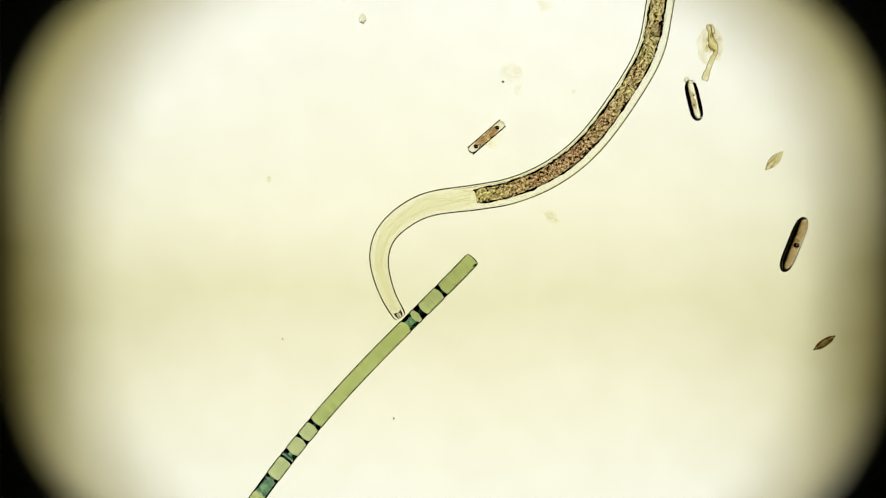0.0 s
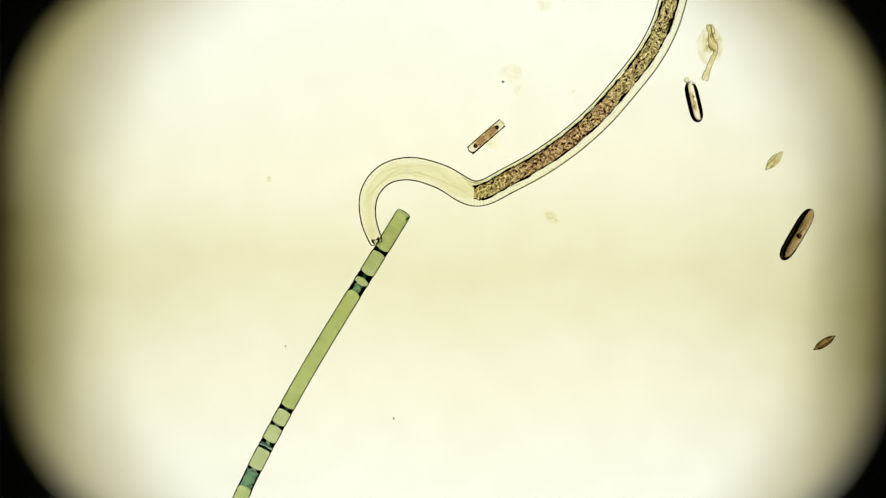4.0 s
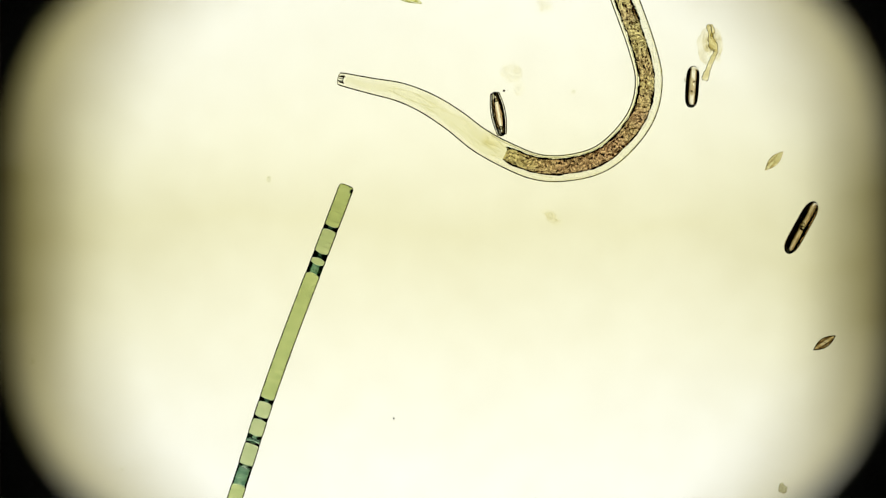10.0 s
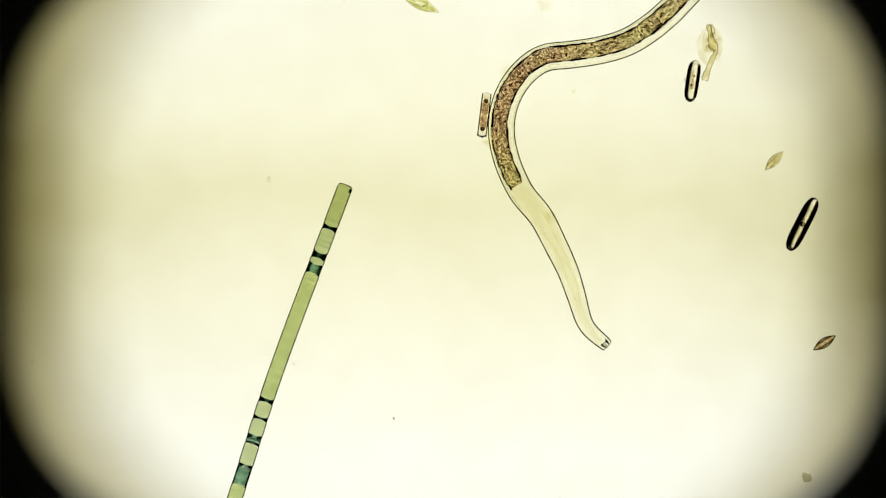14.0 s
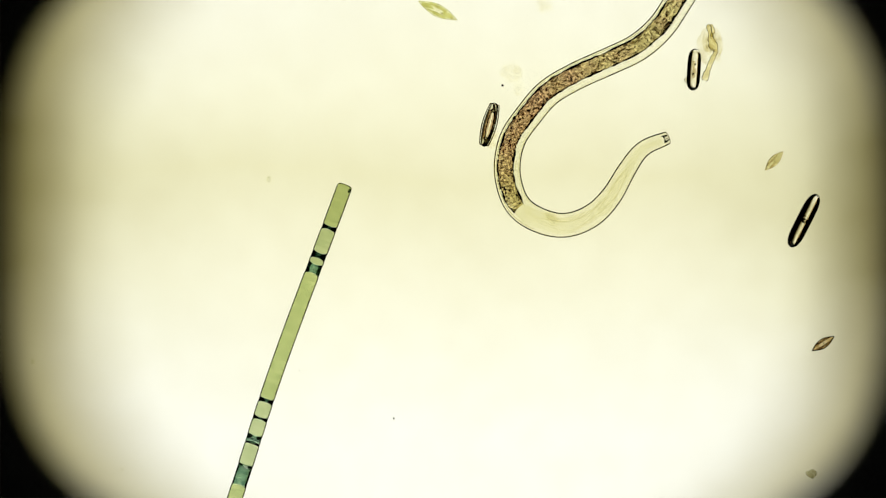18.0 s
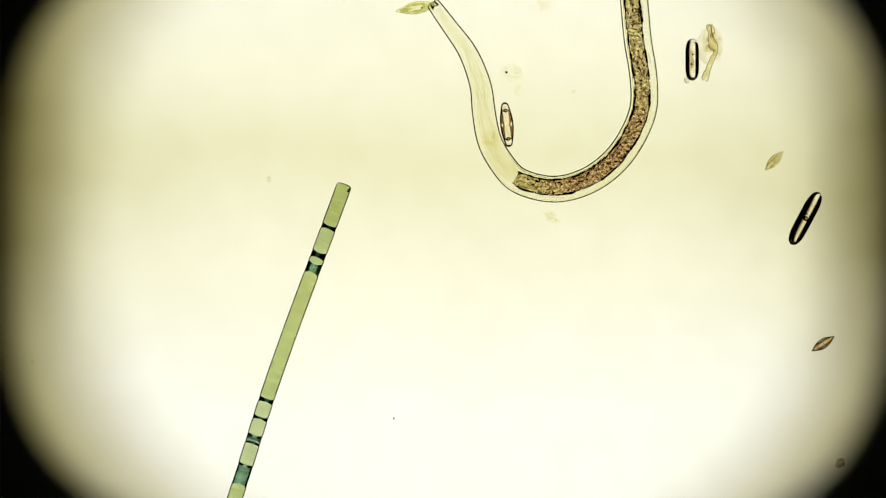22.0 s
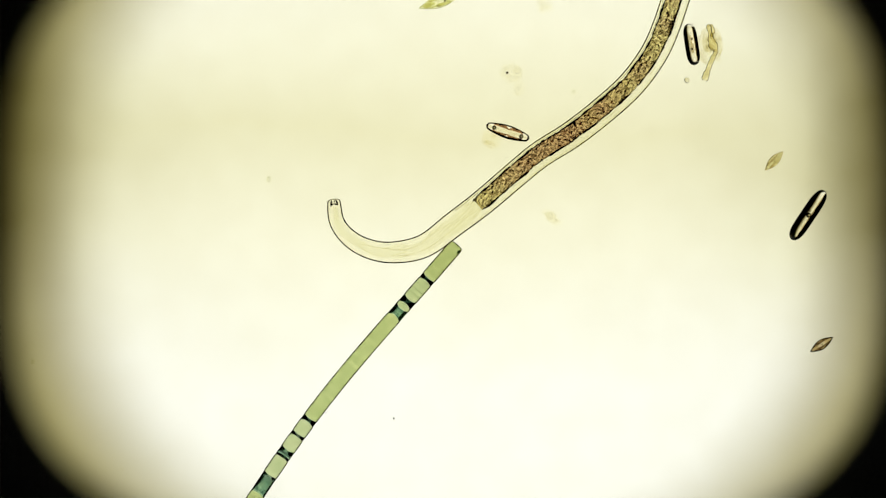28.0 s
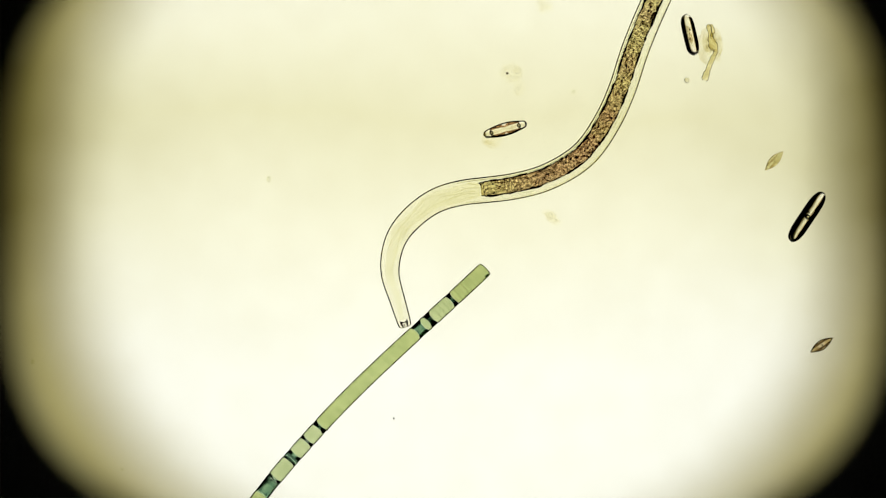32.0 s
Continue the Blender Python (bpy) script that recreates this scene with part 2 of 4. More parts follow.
# ---- the worm ----
def spine(front, rear):
    """Smooth line through the points of the body: head to gut, then gut to tail."""
    pts = np.array(front + rear, float)
    gut = len(front) - 1
    ext = np.vstack([2 * pts[0] - pts[1], pts, 2 * pts[-1] - pts[-2]])
    line, mark = [], 0
    for i in range(1, len(ext) - 2):
        a, b, c, d = ext[i - 1:i + 3]
        if i - 1 == gut:
            mark = len(line)
        ka, kb, kc = (math.hypot(*(q - p)) ** 0.5 for p, q in ((a, b), (b, c), (c, d)))
        m0 = ((b - a) / ka - (c - a) / (ka + kb) + (c - b) / kb) * kb
        m1 = ((c - b) / kb - (d - b) / (kb + kc) + (d - c) / kc) * kb
        for u in np.linspace(0, 1, 16, endpoint=False):
            line.append((2 * u ** 3 - 3 * u * u + 1) * b + (u ** 3 - 2 * u * u + u) * m0 + (3 * u * u - 2 * u ** 3) * c + (u ** 3 - u * u) * m1)
    line.append(pts[-1])
    return np.array(line), mark


FRONT, REAR = 96, 144          # pieces before and behind the start of the gut
STEP = 4.0                    # length of a piece behind it, micrometres
crawl = []                    # rows of time, gut start, front length, headings of all pieces


def worm(t, front, rear):
    f = [tuple(map(float, p.split(","))) for p in front.split()]
    r = [tuple(map(float, p.split(","))) for p in rear.split()]
    line, mark = spine(f, r)
    head, tail = line[:mark + 1], line[mark:]
    def arc(p):
        return np.concatenate([[0], np.cumsum(np.hypot(*np.diff(p, axis=0).T))])
    s = arc(head)
    length = s[-1]
    w = np.linspace(0, length, FRONT + 1)
    a = np.stack([np.interp(w, s, head[:, k]) for k in (0, 1)], 1)
    s = arc(tail)
    w = np.arange(REAR + 1) * STEP
    b = np.stack([np.interp(w, s, tail[:, k]) for k in (0, 1)], 1)
    way = tail[-1] - tail[-12]
    way = way / np.hypot(*way)
    over = w > s[-1]
    b[over] = tail[-1] + np.outer(w[over] - s[-1], way)
    d = np.diff(np.vstack([a, b[1:]]), axis=0)
    ang = np.unwrap(np.arctan2(-d[:, 1], d[:, 0])[::-1])[::-1]
    for _ in range(8):
        pad = np.concatenate([[2 * ang[0] - ang[1]], ang, [2 * ang[-1] - ang[-2]]])
        ang = pad[:-2] * 0.25 + pad[1:-1] * 0.5 + pad[2:] * 0.25
    crawl.append((t, np.concatenate([line[mark], [length], ang])))


def between(rows, t):
    """Smooth value at t between rows of (time, array)."""
    times = [r[0] for r in rows]
    i = max(0, min(len(rows) - 2, int(np.searchsorted(times, t, "right")) - 1))
    (t0, a), (t1, b) = rows[i], rows[i + 1]
    h = t1 - t0
    u = (t - t0) / h
    ma = (b - rows[i - 1][1]) / (t1 - times[i - 1]) if i > 0 else (b - a) / h
    mb = (rows[i + 2][1] - a) / (times[i + 2] - t0) if i + 2 < len(rows) else (b - a) / h
    return (2 * u ** 3 - 3 * u * u + 1) * a + (u ** 3 - 2 * u * u + u) * h * ma + (3 * u * u - 2 * u ** 3) * b + (u ** 3 - u * u) * h * mb


def girth(s):
    """Half the worm's width at s micrometres behind the head."""
    return float(np.interp(s, [0, 8, 20, 60, 120, 200, 280, 360, 520, 900], [10.4, 11.7, 12.6, 14.2, 17.2, 20.3, 21.9, 22.8, 23.8, 24.6]))


WORM_Z = 0.0245
nematode = thing("nematode", "long clear roundworm with a brown granular gut, sliding over the glass", "worm")
pieces = []


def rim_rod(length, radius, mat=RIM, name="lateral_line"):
    """A thin rod along x, standing in for the flanks' dark refracted outline."""
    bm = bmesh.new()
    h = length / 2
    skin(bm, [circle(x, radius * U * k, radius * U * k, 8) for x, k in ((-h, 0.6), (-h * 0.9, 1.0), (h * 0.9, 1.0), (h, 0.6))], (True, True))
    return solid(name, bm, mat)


def strand(seg, half, ends, radius=0.7, z=0.004):
    """A fine thread inside a piece of the body, from one sidewise place to another."""
    bm = bmesh.new()
    skin(bm, [circle(-half * 1.05, radius * U, radius * U, 6, ends[0], z), circle(half * 1.05, radius * U, radius * U, 6, ends[1], z)], (True, True))
    part("strand", solid("strand", bm, STRAND), seg, "faint strand in the throat")


def build_head(seg, half, r0):
    bm = bmesh.new()
    lip = [(-half + 0.0042 - 0.0040 * math.cos(a) ** 0.7, r0 * math.sin(a), 0) for a in (math.pi * (k / 12 - 0.5) * 0.999 for k in range(13))]
    skin(bm, [[(x + 0.0007 * math.cos(q), y, 0.0007 * math.sin(q)) for q in (2 * math.pi * j / 8 for j in range(8))] for x, y, z in lip], (True, True))
    part("lip", solid("lip", bm, RIM_REAR), seg, "thin dark rim of the mouth")
    teeth = ((5.2, 5.0, 2.0, 12, 6.2, 1.7), (5.2, -5.0, 2.0, -12, 6.2, 1.7), (7.6, 2.6, 3.0, 62, 2.6, 1.3), (7.0, -2.4, 3.0, -58, 2.6, 1.3), (2.4, 0.6, 5.0, -6, 2.8, 1.0))
    for k, (dx, dy, dz, lean, long, thick) in enumerate(teeth):
        bm = bmesh.new()
        blob(bm, (0, 0, 0), (long * U, thick * U, thick * U), 2, 0.3, k)
        part("tooth", solid("tooth", bm, TOOTH), seg, "dark horny tooth", pose(dx * U, dy * U, dz * U, 0, 0, lean))


def build_throat(seg, i, s, step, half):
    """Muscular throat: narrow, then a bulb, then wide strands up to the gut."""
    long = step / U
    rp = [float(np.interp(q, [0, 40, 140, 175, 195, 240, 330, 345], [3.0, 4.8, 8.5, 13.0, 9.5, 14.0, 15.0, 8.0])) * U for q in (s, s + long)]
    bm = bmesh.new()
    skin(bm, [circle(-half, rp[0], rp[0], 14, 1.6 * math.sin(i * 0.29) * U), circle(half, rp[1], rp[1], 14, 1.6 * math.sin((i + 1) * 0.29) * U)])
    part("pharynx", solid("pharynx", bm, PHARYNX), seg, "faint yellowish throat inside the body")
    for k, (amp, side) in enumerate(((2.2, 0.55), (1.8, -0.5), (1.4, 0.1))):
        if s < (150, 170, 200)[k] or noise.noise(Vector((s * 0.017, k * 7.3, 2.0))) < -0.12:
            continue
        strand(seg, half, [side * rp[j] + 3.2 * amp * U * noise.noise(Vector((q * 0.022, k * 3.7, 0.5))) for j, q in enumerate((s, s + long))])
    if 95 <= s < 185:
        for side in (1, -1):
            strand(seg, half, [side * (1.0 + 6.0 * max(0.0, math.sin(math.pi * (q - 95) / 90))) * U for q in (s, min(185, s + long))])
    if s > 318:
        # the valve before the gut: two lips that draw together
        for side in (1, -1):
            strand(seg, half, [(1.5 + side * float(np.interp(q, [318, 332, 345], [14.0, 9.0, 10.0]))) * U for q in (s, s + long)], 0.85)


def build_gut(seg, i, step):
    q = (i - FRONT) * STEP
    off = [float(np.interp(v, [0, 60, 260, 700], [1.8, 3.0, 3.4, 3.6])) * U for v in (q, q + STEP)]
    rg = [(13.4 + 1.5 * noise.noise(Vector((v * 0.05, 3.1, 0)))) * U * (0.85 if v < 2 else 1) for v in (q, q + STEP)]
    bm = bmesh.new()
    skin(bm, [circle(-step * 0.51, rg[0], rg[0], 20, off[0]), circle(step * 0.51, rg[1], rg[1], 20, off[1])], (i == FRONT - 1, False))
    me = solid("gut", bm, GUT)
    rust = me.attributes.new("rust", "FLOAT", "POINT")
    for v, value in zip(me.vertices, rust.data):
        at = q + (STEP if v.co.x > 0 else 0.0)
        value.value = float(np.interp(at, [0, 50, 90, 260, 400], [0.0, 0.2, 0.85, 0.75, 0.1])) + 0.6 * noise.noise(Vector((at * 0.03, 1.7, 4.0)))
    part("gut", me, seg, "brown granular gut")
    rng = random.Random(i)
    # dark beads in runs along both edges of the gut
    bm = bmesh.new()
    for side in (0, 1):
        run = noise.noise(Vector((q * 0.04, 8.0 + 5 * side, 0)))
        for k in range(max(2, int(5 + 8 * run))):
            a = math.pi * side + rng.uniform(-0.26, 0.26)
            size = rng.choice((0.8, 1.1, 1.4, 1.8)) * (1.25 if run > 0.0 else 0.9) * U
            d = rng.uniform(0.95, 1.06)
            blob(bm, (rng.uniform(-0.5, 0.5) * step, off[0] + rg[0] * d * math.cos(a), rg[0] * d * math.sin(a)), (size * rng.uniform(1.1, 2.2), size * 0.85, size), 1, 0.3, k + 30)
    tagged(part("edge_beads", solid("edge_beads", bm, BEAD), seg, "dark beads along the gut wall"), kind="stuff")
    bm = bmesh.new()
    for k in range(rng.choice((1, 2, 3))):
        size = rng.choice((0.7, 1.1, 1.5, 1.9)) * U
        y = rng.uniform(-0.88, 0.88) * rg[0]
        blob(bm, (rng.uniform(-0.5, 0.5) * step, off[0] + y, 0.9 * (rg[0] ** 2 - y * y) ** 0.5), (size * rng.uniform(0.9, 1.7), size, size), 1, 0.3, k + 60)
    tagged(part("gut_dots", solid("gut_dots", bm, DOT), seg, "small reddish-brown dots in the gut"), kind="stuff")
    bm = bmesh.new()
    for k in range(3):
        a = rng.uniform(0.25, math.pi - 0.25)
        d = rng.uniform(0.95, 1.0)
        size = rng.choice((0.9, 1.2, 1.6, 2.1)) * U
        blob(bm, (rng.uniform(-0.5, 0.5) * step, off[0] + rg[0] * d * math.cos(a), rg[0] * d * math.sin(a)), (size, size * rng.uniform(0.8, 1.0), size), 2 if size > 1.2 * U else 1, 0.12, k)
    if 446 <= q < 474:
        # a chain of large clear drops at the edge
        for k in range(2):
            blob(bm, (rng.uniform(-0.4, 0.4) * step, off[0] - rg[0] * (1.02 - 0.3 * k), rg[0] * 0.4), (2.7 * U, 2.5 * U, 2.6 * U), 2, 0.1, k + 9)
    tagged(part("gut_granules", solid("gut_granules", bm, GRANULE), seg, "dark and glassy grains in the gut"), kind="stuff")


def build_worm():
    front_step = 345.0 / FRONT
    rods = {}
    for name, mat, radius in (("lateral_line", RIM, 1.08), ("rear_line", RIM_REAR, 1.08), ("inner_line", INNER, 0.8), ("pale_line", STRAND, 0.6)):
        for before, long in ((True, front_step), (False, STEP)):
            rods[name, before] = rim_rod(long * U * 1.2, radius, mat)
    n = 28
    for i in range(FRONT + REAR):
        before = i < FRONT
        step = (front_step if before else STEP) * U
        s = i * front_step if before else FRONT * front_step + (i - FRONT) * STEP
        r0, r1 = girth(s) * U, girth(s + step / U) * U
        half = step * 0.5
        bm = bmesh.new()
        if i == 0:
            skin(bm, [circle(-half + 0.0006, r0 * 0.35, r0 * 0.35, n), circle(-half + 0.0014, r0 * 0.72, r0 * 0.72, n),
                      circle(-half + 0.0036, r0 * 0.96, r0 * 0.96, n), circle(half, r1, r1, n)], (True, False))
        else:
            skin(bm, [circle(-half, r0, r0, n), circle(half, r1, r1, n)])
        seg = part("body_segment", solid("body_segment", bm, CUTICLE), nematode)
        pieces.append(seg)
        turn = math.degrees(math.atan2(r1 - r0, step))
        for side in (1, -1):
            # dark rods imitate the refracted outline of the body
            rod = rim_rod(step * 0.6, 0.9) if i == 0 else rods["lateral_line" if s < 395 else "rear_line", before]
            part("lateral_line", rod, seg, "thin dark rod imitating the refracted outline of the flank", pose(0 if i else step * 0.25, side * ((r0 + r1) / 2 - 0.0006), 0, 0, 0, side * turn))
            if s > 300:
                part("inner_line", rods["inner_line" if side > 0 else "pale_line", before], seg, "faint inner edge of the skin", pose(0, side * ((r0 + r1) / 2 - (0.0042 if side > 0 else 0.0034)), 0.008, 0, 0, side * turn))
        if i == 0:
            build_head(seg, half, r0)
        if 4 <= i < FRONT:
            build_throat(seg, i, s, step, half)
        if i >= FRONT - 1:
            build_gut(seg, i, step)
            q = (i - FRONT) * STEP
            # wisps in the clear margin beside the gut
            if noise.noise(Vector((q * 0.02, 6.0, 1.0))) > 0.2:
                strand(seg, half, [(-14.0 + 3.0 * noise.noise(Vector((v * 0.03, 2.0, 0)))) * U for v in (q, q + STEP)], 0.8)


build_worm()


# ---- the green filament ----
BASE = (372.0, 1012.0)        # where it is held, outside the field
bends = []


def filament_at(t, tip, upper, lower):
    """Headings of the filament from its tip, through two bands lower down, to where it is held."""
    pts = np.array([tip, upper, lower, BASE], float)
    ext = np.vstack([2 * pts[0] - pts[1], pts, 2 * pts[-1] - pts[-2]])
    line = []
    for i in range(1, 4):
        a, b, c, d = ext[i - 1:i + 3]
        ka, kb = np.hypot(*(b - a)), np.hypot(*(c - b))
        kc = np.hypot(*(d - c))
        m0 = ((b - a) / ka * kb + (c - b) / kb * ka) / (ka + kb) * kb
        m1 = ((c - b) / kb * kc + (d - c) / kc * kb) / (kb + kc) * kb
        for u in np.linspace(0, 1, 24, endpoint=False):
            line.append((2 * u ** 3 - 3 * u * u + 1) * b + (u ** 3 - 2 * u * u + u) * m0 + (3 * u * u - 2 * u ** 3) * c + (u ** 3 - u * u) * m1)
    line.append(pts[-1])
    line = np.array(line)
    s = np.concatenate([[0], np.cumsum(np.hypot(*np.diff(line, axis=0).T))])
    w = np.arange(0, 73) * 10.0
    p = np.stack([np.interp(w, s, line[:, k]) for k in (0, 1)], 1)
    d = np.diff(p, axis=0)
    d[w[1:] > s[-1] - 10] = d[w[1:] <= s[-1] - 10][-1]
    bends.append((t, np.concatenate([line[0], np.arctan2(-d[:, 1], d[:, 0])])))


FIL_R = 13.3 * U
FIL_Z = FIL_R + 0.0005
filament = thing("algal_filament", "green thread of stacked disc cells with dark dead cells between", "alga")
cells = []


def cell_mesh(name, length, front, back, mat, width=1.0):
    """A short drum across the thread; its ends bulge by front and back micrometres in the middle."""
    n = 20
    r = FIL_R * width
    half = length * U / 2
    soft = min(1.3 * U, half * 0.4)
    bm = bmesh.new()
    def ring(x, k, bulge, rr):
        return [(x + 0.8 * k * bulge * U * (1 - math.cos(a) ** 2), rr * math.cos(a), rr * math.sin(a)) for a in (2 * math.pi * i / n for i in range(n))]
    mid = 0.94 if name == "dead_cell" else 1.03 if length > 20 else 1.0
    rings = [ring(-half, -1, front, r * 0.955), ring(-half + soft, -1, front, r), ring(0, 0, 0, r * mid), ring(half - soft, 1, back, r), ring(half, 1, back, r * 0.955)]
    skin(bm, rings)
    return solid(name, bm, mat)


def corner_mesh(length, front, back, side):
    """The black corner that a shrunken cell leaves along one flank, between two rounded neighbours."""
    half = length * U / 2
    rings = []
    low = 0.30 if length < 20 else 0.5 if length < 28 else 0.76
    for k in (low, *(low + (0.985 - low) * j / 5 for j in range(1, 6))):
        dip = 1 - k * k
        x0, x1 = -half - 0.8 * front * U * dip * 0.9, half + 0.8 * back * U * dip * 0.9
        if k == low < 0.4:
            x0, x1 = x0 * 0.3 + x1 * 0.7 if abs(back) > abs(front) else x0 * 0.6 + x1 * 0.4, x0 * 0.35 + x1 * 0.65
        z = 0.8 * FIL_R * (1 - k * k) ** 0.5
        ring = [(x0, side * k * FIL_R, -z), (x1, side * k * FIL_R, -z), (x1, side * k * FIL_R, z), (x0, side * k * FIL_R, z)]
        rings.append(ring)
    bm = bmesh.new()
    skin(bm, rings, (True, True))
    return solid("black_corner", bm, INK, False)


def build_filament():
    shared, rods = {}, {}
    def cell(kind, start, end, front, back, mat, label, thick=0.95):
        key = (kind, round(end - start, 2), front, back, mat.name)
        if key not in shared:
            shared[key] = cell_mesh(kind, end - start, front, back, mat)
        ob = part(kind, shared[key], filament, label)
        cells.append((ob, (start + end) / 2))
        long = round(end - start + 0.9, 2)
        if long > 1.9:
            if (long, thick) not in rods:
                rods[long, thick] = rim_rod(long * U, thick)
            # rods imitate the sheath's refracted dark outline
            for side in (1, -1):
                part("sheath_edge", rods[long, thick], ob, "thin dark rod imitating the refracted outline of the sheath", pose(0, side * (FIL_R * (0.95 if kind == "dead_cell" else 1.0) - thick * 0.5 * U), 0))
        if kind == "dead_cell" and end - start > 4.0:
            for side in (1, -1):
                part("black_corner", corner_mesh(end - start, front, back, side), ob, "black shrunken corner")
        return ob
    def stack(start, end, count, front=0.0, back=0.0, mat=CELL, wall=WALL):
        size = (end - start) / count
        for i in range(count):
            a, b = start + i * size, start + (i + 1) * size
            if i:
                cell("cross_wall", a - 0.75, a + 0.1, 0.0, 0.0, wall, "")
            cell("cell", a + 0.1 * (i > 0), b - 0.75 * (i < count - 1), front if i == 0 else 0.0, back if i == count - 1 else 0.0, mat, "")
    # rounded end cell
    bm = bmesh.new()
    n = 20
    skin(bm, [circle(x * U, FIL_R * k, FIL_R * k, n) for x, k in ((-5.0, 0.45), (-4.3, 0.68), (-2.6, 0.88), (0.0, 0.985), (4.5, 1.0), (5.0, 0.96))], (True, True))
    tip = part("end_cell", solid("end_cell", bm, CELL), filament, "rounded green end cell")
    cells.append((tip, 5.0))
    bm = bmesh.new()
    arc = [((-5.2 * math.cos(a) ** 0.6 + 0.4) * U, FIL_R * 0.985 * math.sin(a)) for a in (math.pi * (k / 14 - 0.5) * 0.999 for k in range(15))]
    skin(bm, [[(x + 0.0008 * math.cos(q), y, 0.0008 * math.sin(q)) for q in (2 * math.pi * j / 8 for j in range(8))] for x, y in arc], (True, True))
    part("cap_edge", solid("cap_edge", bm, RIM), tip, "thin dark rounded edge")
    for side in (1, -1):
        part("sheath_edge", rim_rod(0.0056, 0.8), tip, "thin dark rod imitating the refracted outline of the sheath", pose(0.0024, side * (FIL_R - 0.0004), 0))
    bm = bmesh.new()
    blob(bm, (0.0, FIL_R * 0.84, 0.0), (4.2 * U, 2.6 * U, 4.0 * U), 2, 0.3, 4)
    part("cap_corner", solid("cap_corner", bm, INK), tip, "dark corner of the end cell", pose(-0.0006, 0, 0, 0, 0, -18))
    stack(10.2, 76, 8, 0, 3.0)
    cell("dead_cell", 76.4, 87.6, -3.0, -4.0, DARK, "nearly black dead cell")
    stack(88, 126, 4, 4.0, 4.5, PALE)
    cell("dead_cell", 126.4, 142.2, -4.5, -5.0, DARK, "nearly black dead cell")
    cell("lens_cell", 142.6, 147, 5.0, 5.0, PALE, "pale lens-shaped cell")
    cell("dead_cell", 147.4, 171, -5.0, -6.0, TEAL, "blue-green dead cell")
    stack(171.4, 260, 10, 6.0, 0.0, CELL_LOW, WALL_FAINT)
    stack(260, 402, 16, 0.0, 3.0, CELL_LOW, WALL_FAINT)
    cell("dead_cell", 402.4, 412.6, -3.0, -4.0, DARK, "nearly black dead cell")
    stack(413, 436, 1, 4.0, 4.0, PALE)
    cell("dead_cell", 436.4, 444.6, -4.0, -4.0, DARK, "nearly black dead cell")
    stack(445, 470, 1, 4.0, 3.0, PALE)
    cell("dead_cell", 470.4, 477.6, -3.0, 0.0, TEAL, "blue-green dead cell")
    cell("dead_cell", 478, 480.6, 0.0, 0.0, DARK, "nearly black dead cell")
    cell("lens_cell", 481, 484, 0.0, 0.0, TEAL, "blue-green dead cell")
    cell("dead_cell", 484.4, 489.6, 0.0, -4.0, DARK, "nearly black dead cell")
    stack(490, 525, 1, 4.0, 3.0, PALE)
    cell("dead_cell", 525.4, 530, -3.0, 0.0, TEAL, "blue-green dead cell")
    cell("dead_cell", 530.4, 532.6, 0.0, 0.0, DARK, "nearly black dead cell")
    cell("dead_cell", 533, 566, 0.0, -4.0, TEAL, "blue-green dead cell")
    stack(566.4, 716, 16, 4.0, 0.0, CELL_LOW, WALL_FAINT)


build_filament()


# ---- diatoms and shreds ----
def shell(length, width, depth, plan, section, mat, side=None, name="shell"):
    """A diatom's shell along x: plan gives its half width along it, section how square it is across."""
    bm = bmesh.new()
    rings = []
    n, m = 24, 26
    for j in range(m + 1):
        u = -math.cos(math.pi * j / m)
        u = math.copysign(min(abs(u), 0.9985), u)
        w = plan(u) * width / 2 * U
        d = (side(u) if side else plan(u) ** 0.7) * depth / 2 * U
        ring = []
        for i in range(n):
            a = 2 * math.pi * i / n
            c, s = math.cos(a), math.sin(a)
            ring.append((u * length / 2 * U, w * math.copysign(abs(c) ** (2 / section), c), d * math.copysign(abs(s) ** (2 / section), s)))
        rings.append(ring)
    skin(bm, rings, (True, True))
    return solid(name, bm, mat)


def lens_plan(u):
    return 0.40 * (1 - abs(u) ** 14) ** 0.5 + 0.60 * math.cos(u * math.pi / 2) ** 1.1


def rod_plan(u):
    return (1 - abs(u) ** 4.5) ** 0.5


def box_plan(u):
    return (1 - abs(u) ** 11) ** 0.5


def leaf_plan(u):
    return max(0.02, math.cos(u * math.pi / 2) ** 1.1) * 0.97 + 0.03


def lump(radii, mat, name, detail=2, rough=0.2, seed=0):
    bm = bmesh.new()
    blob(bm, (0, 0, 0), tuple(r * U for r in radii), detail, rough, seed)
    return solid(name, bm, mat)


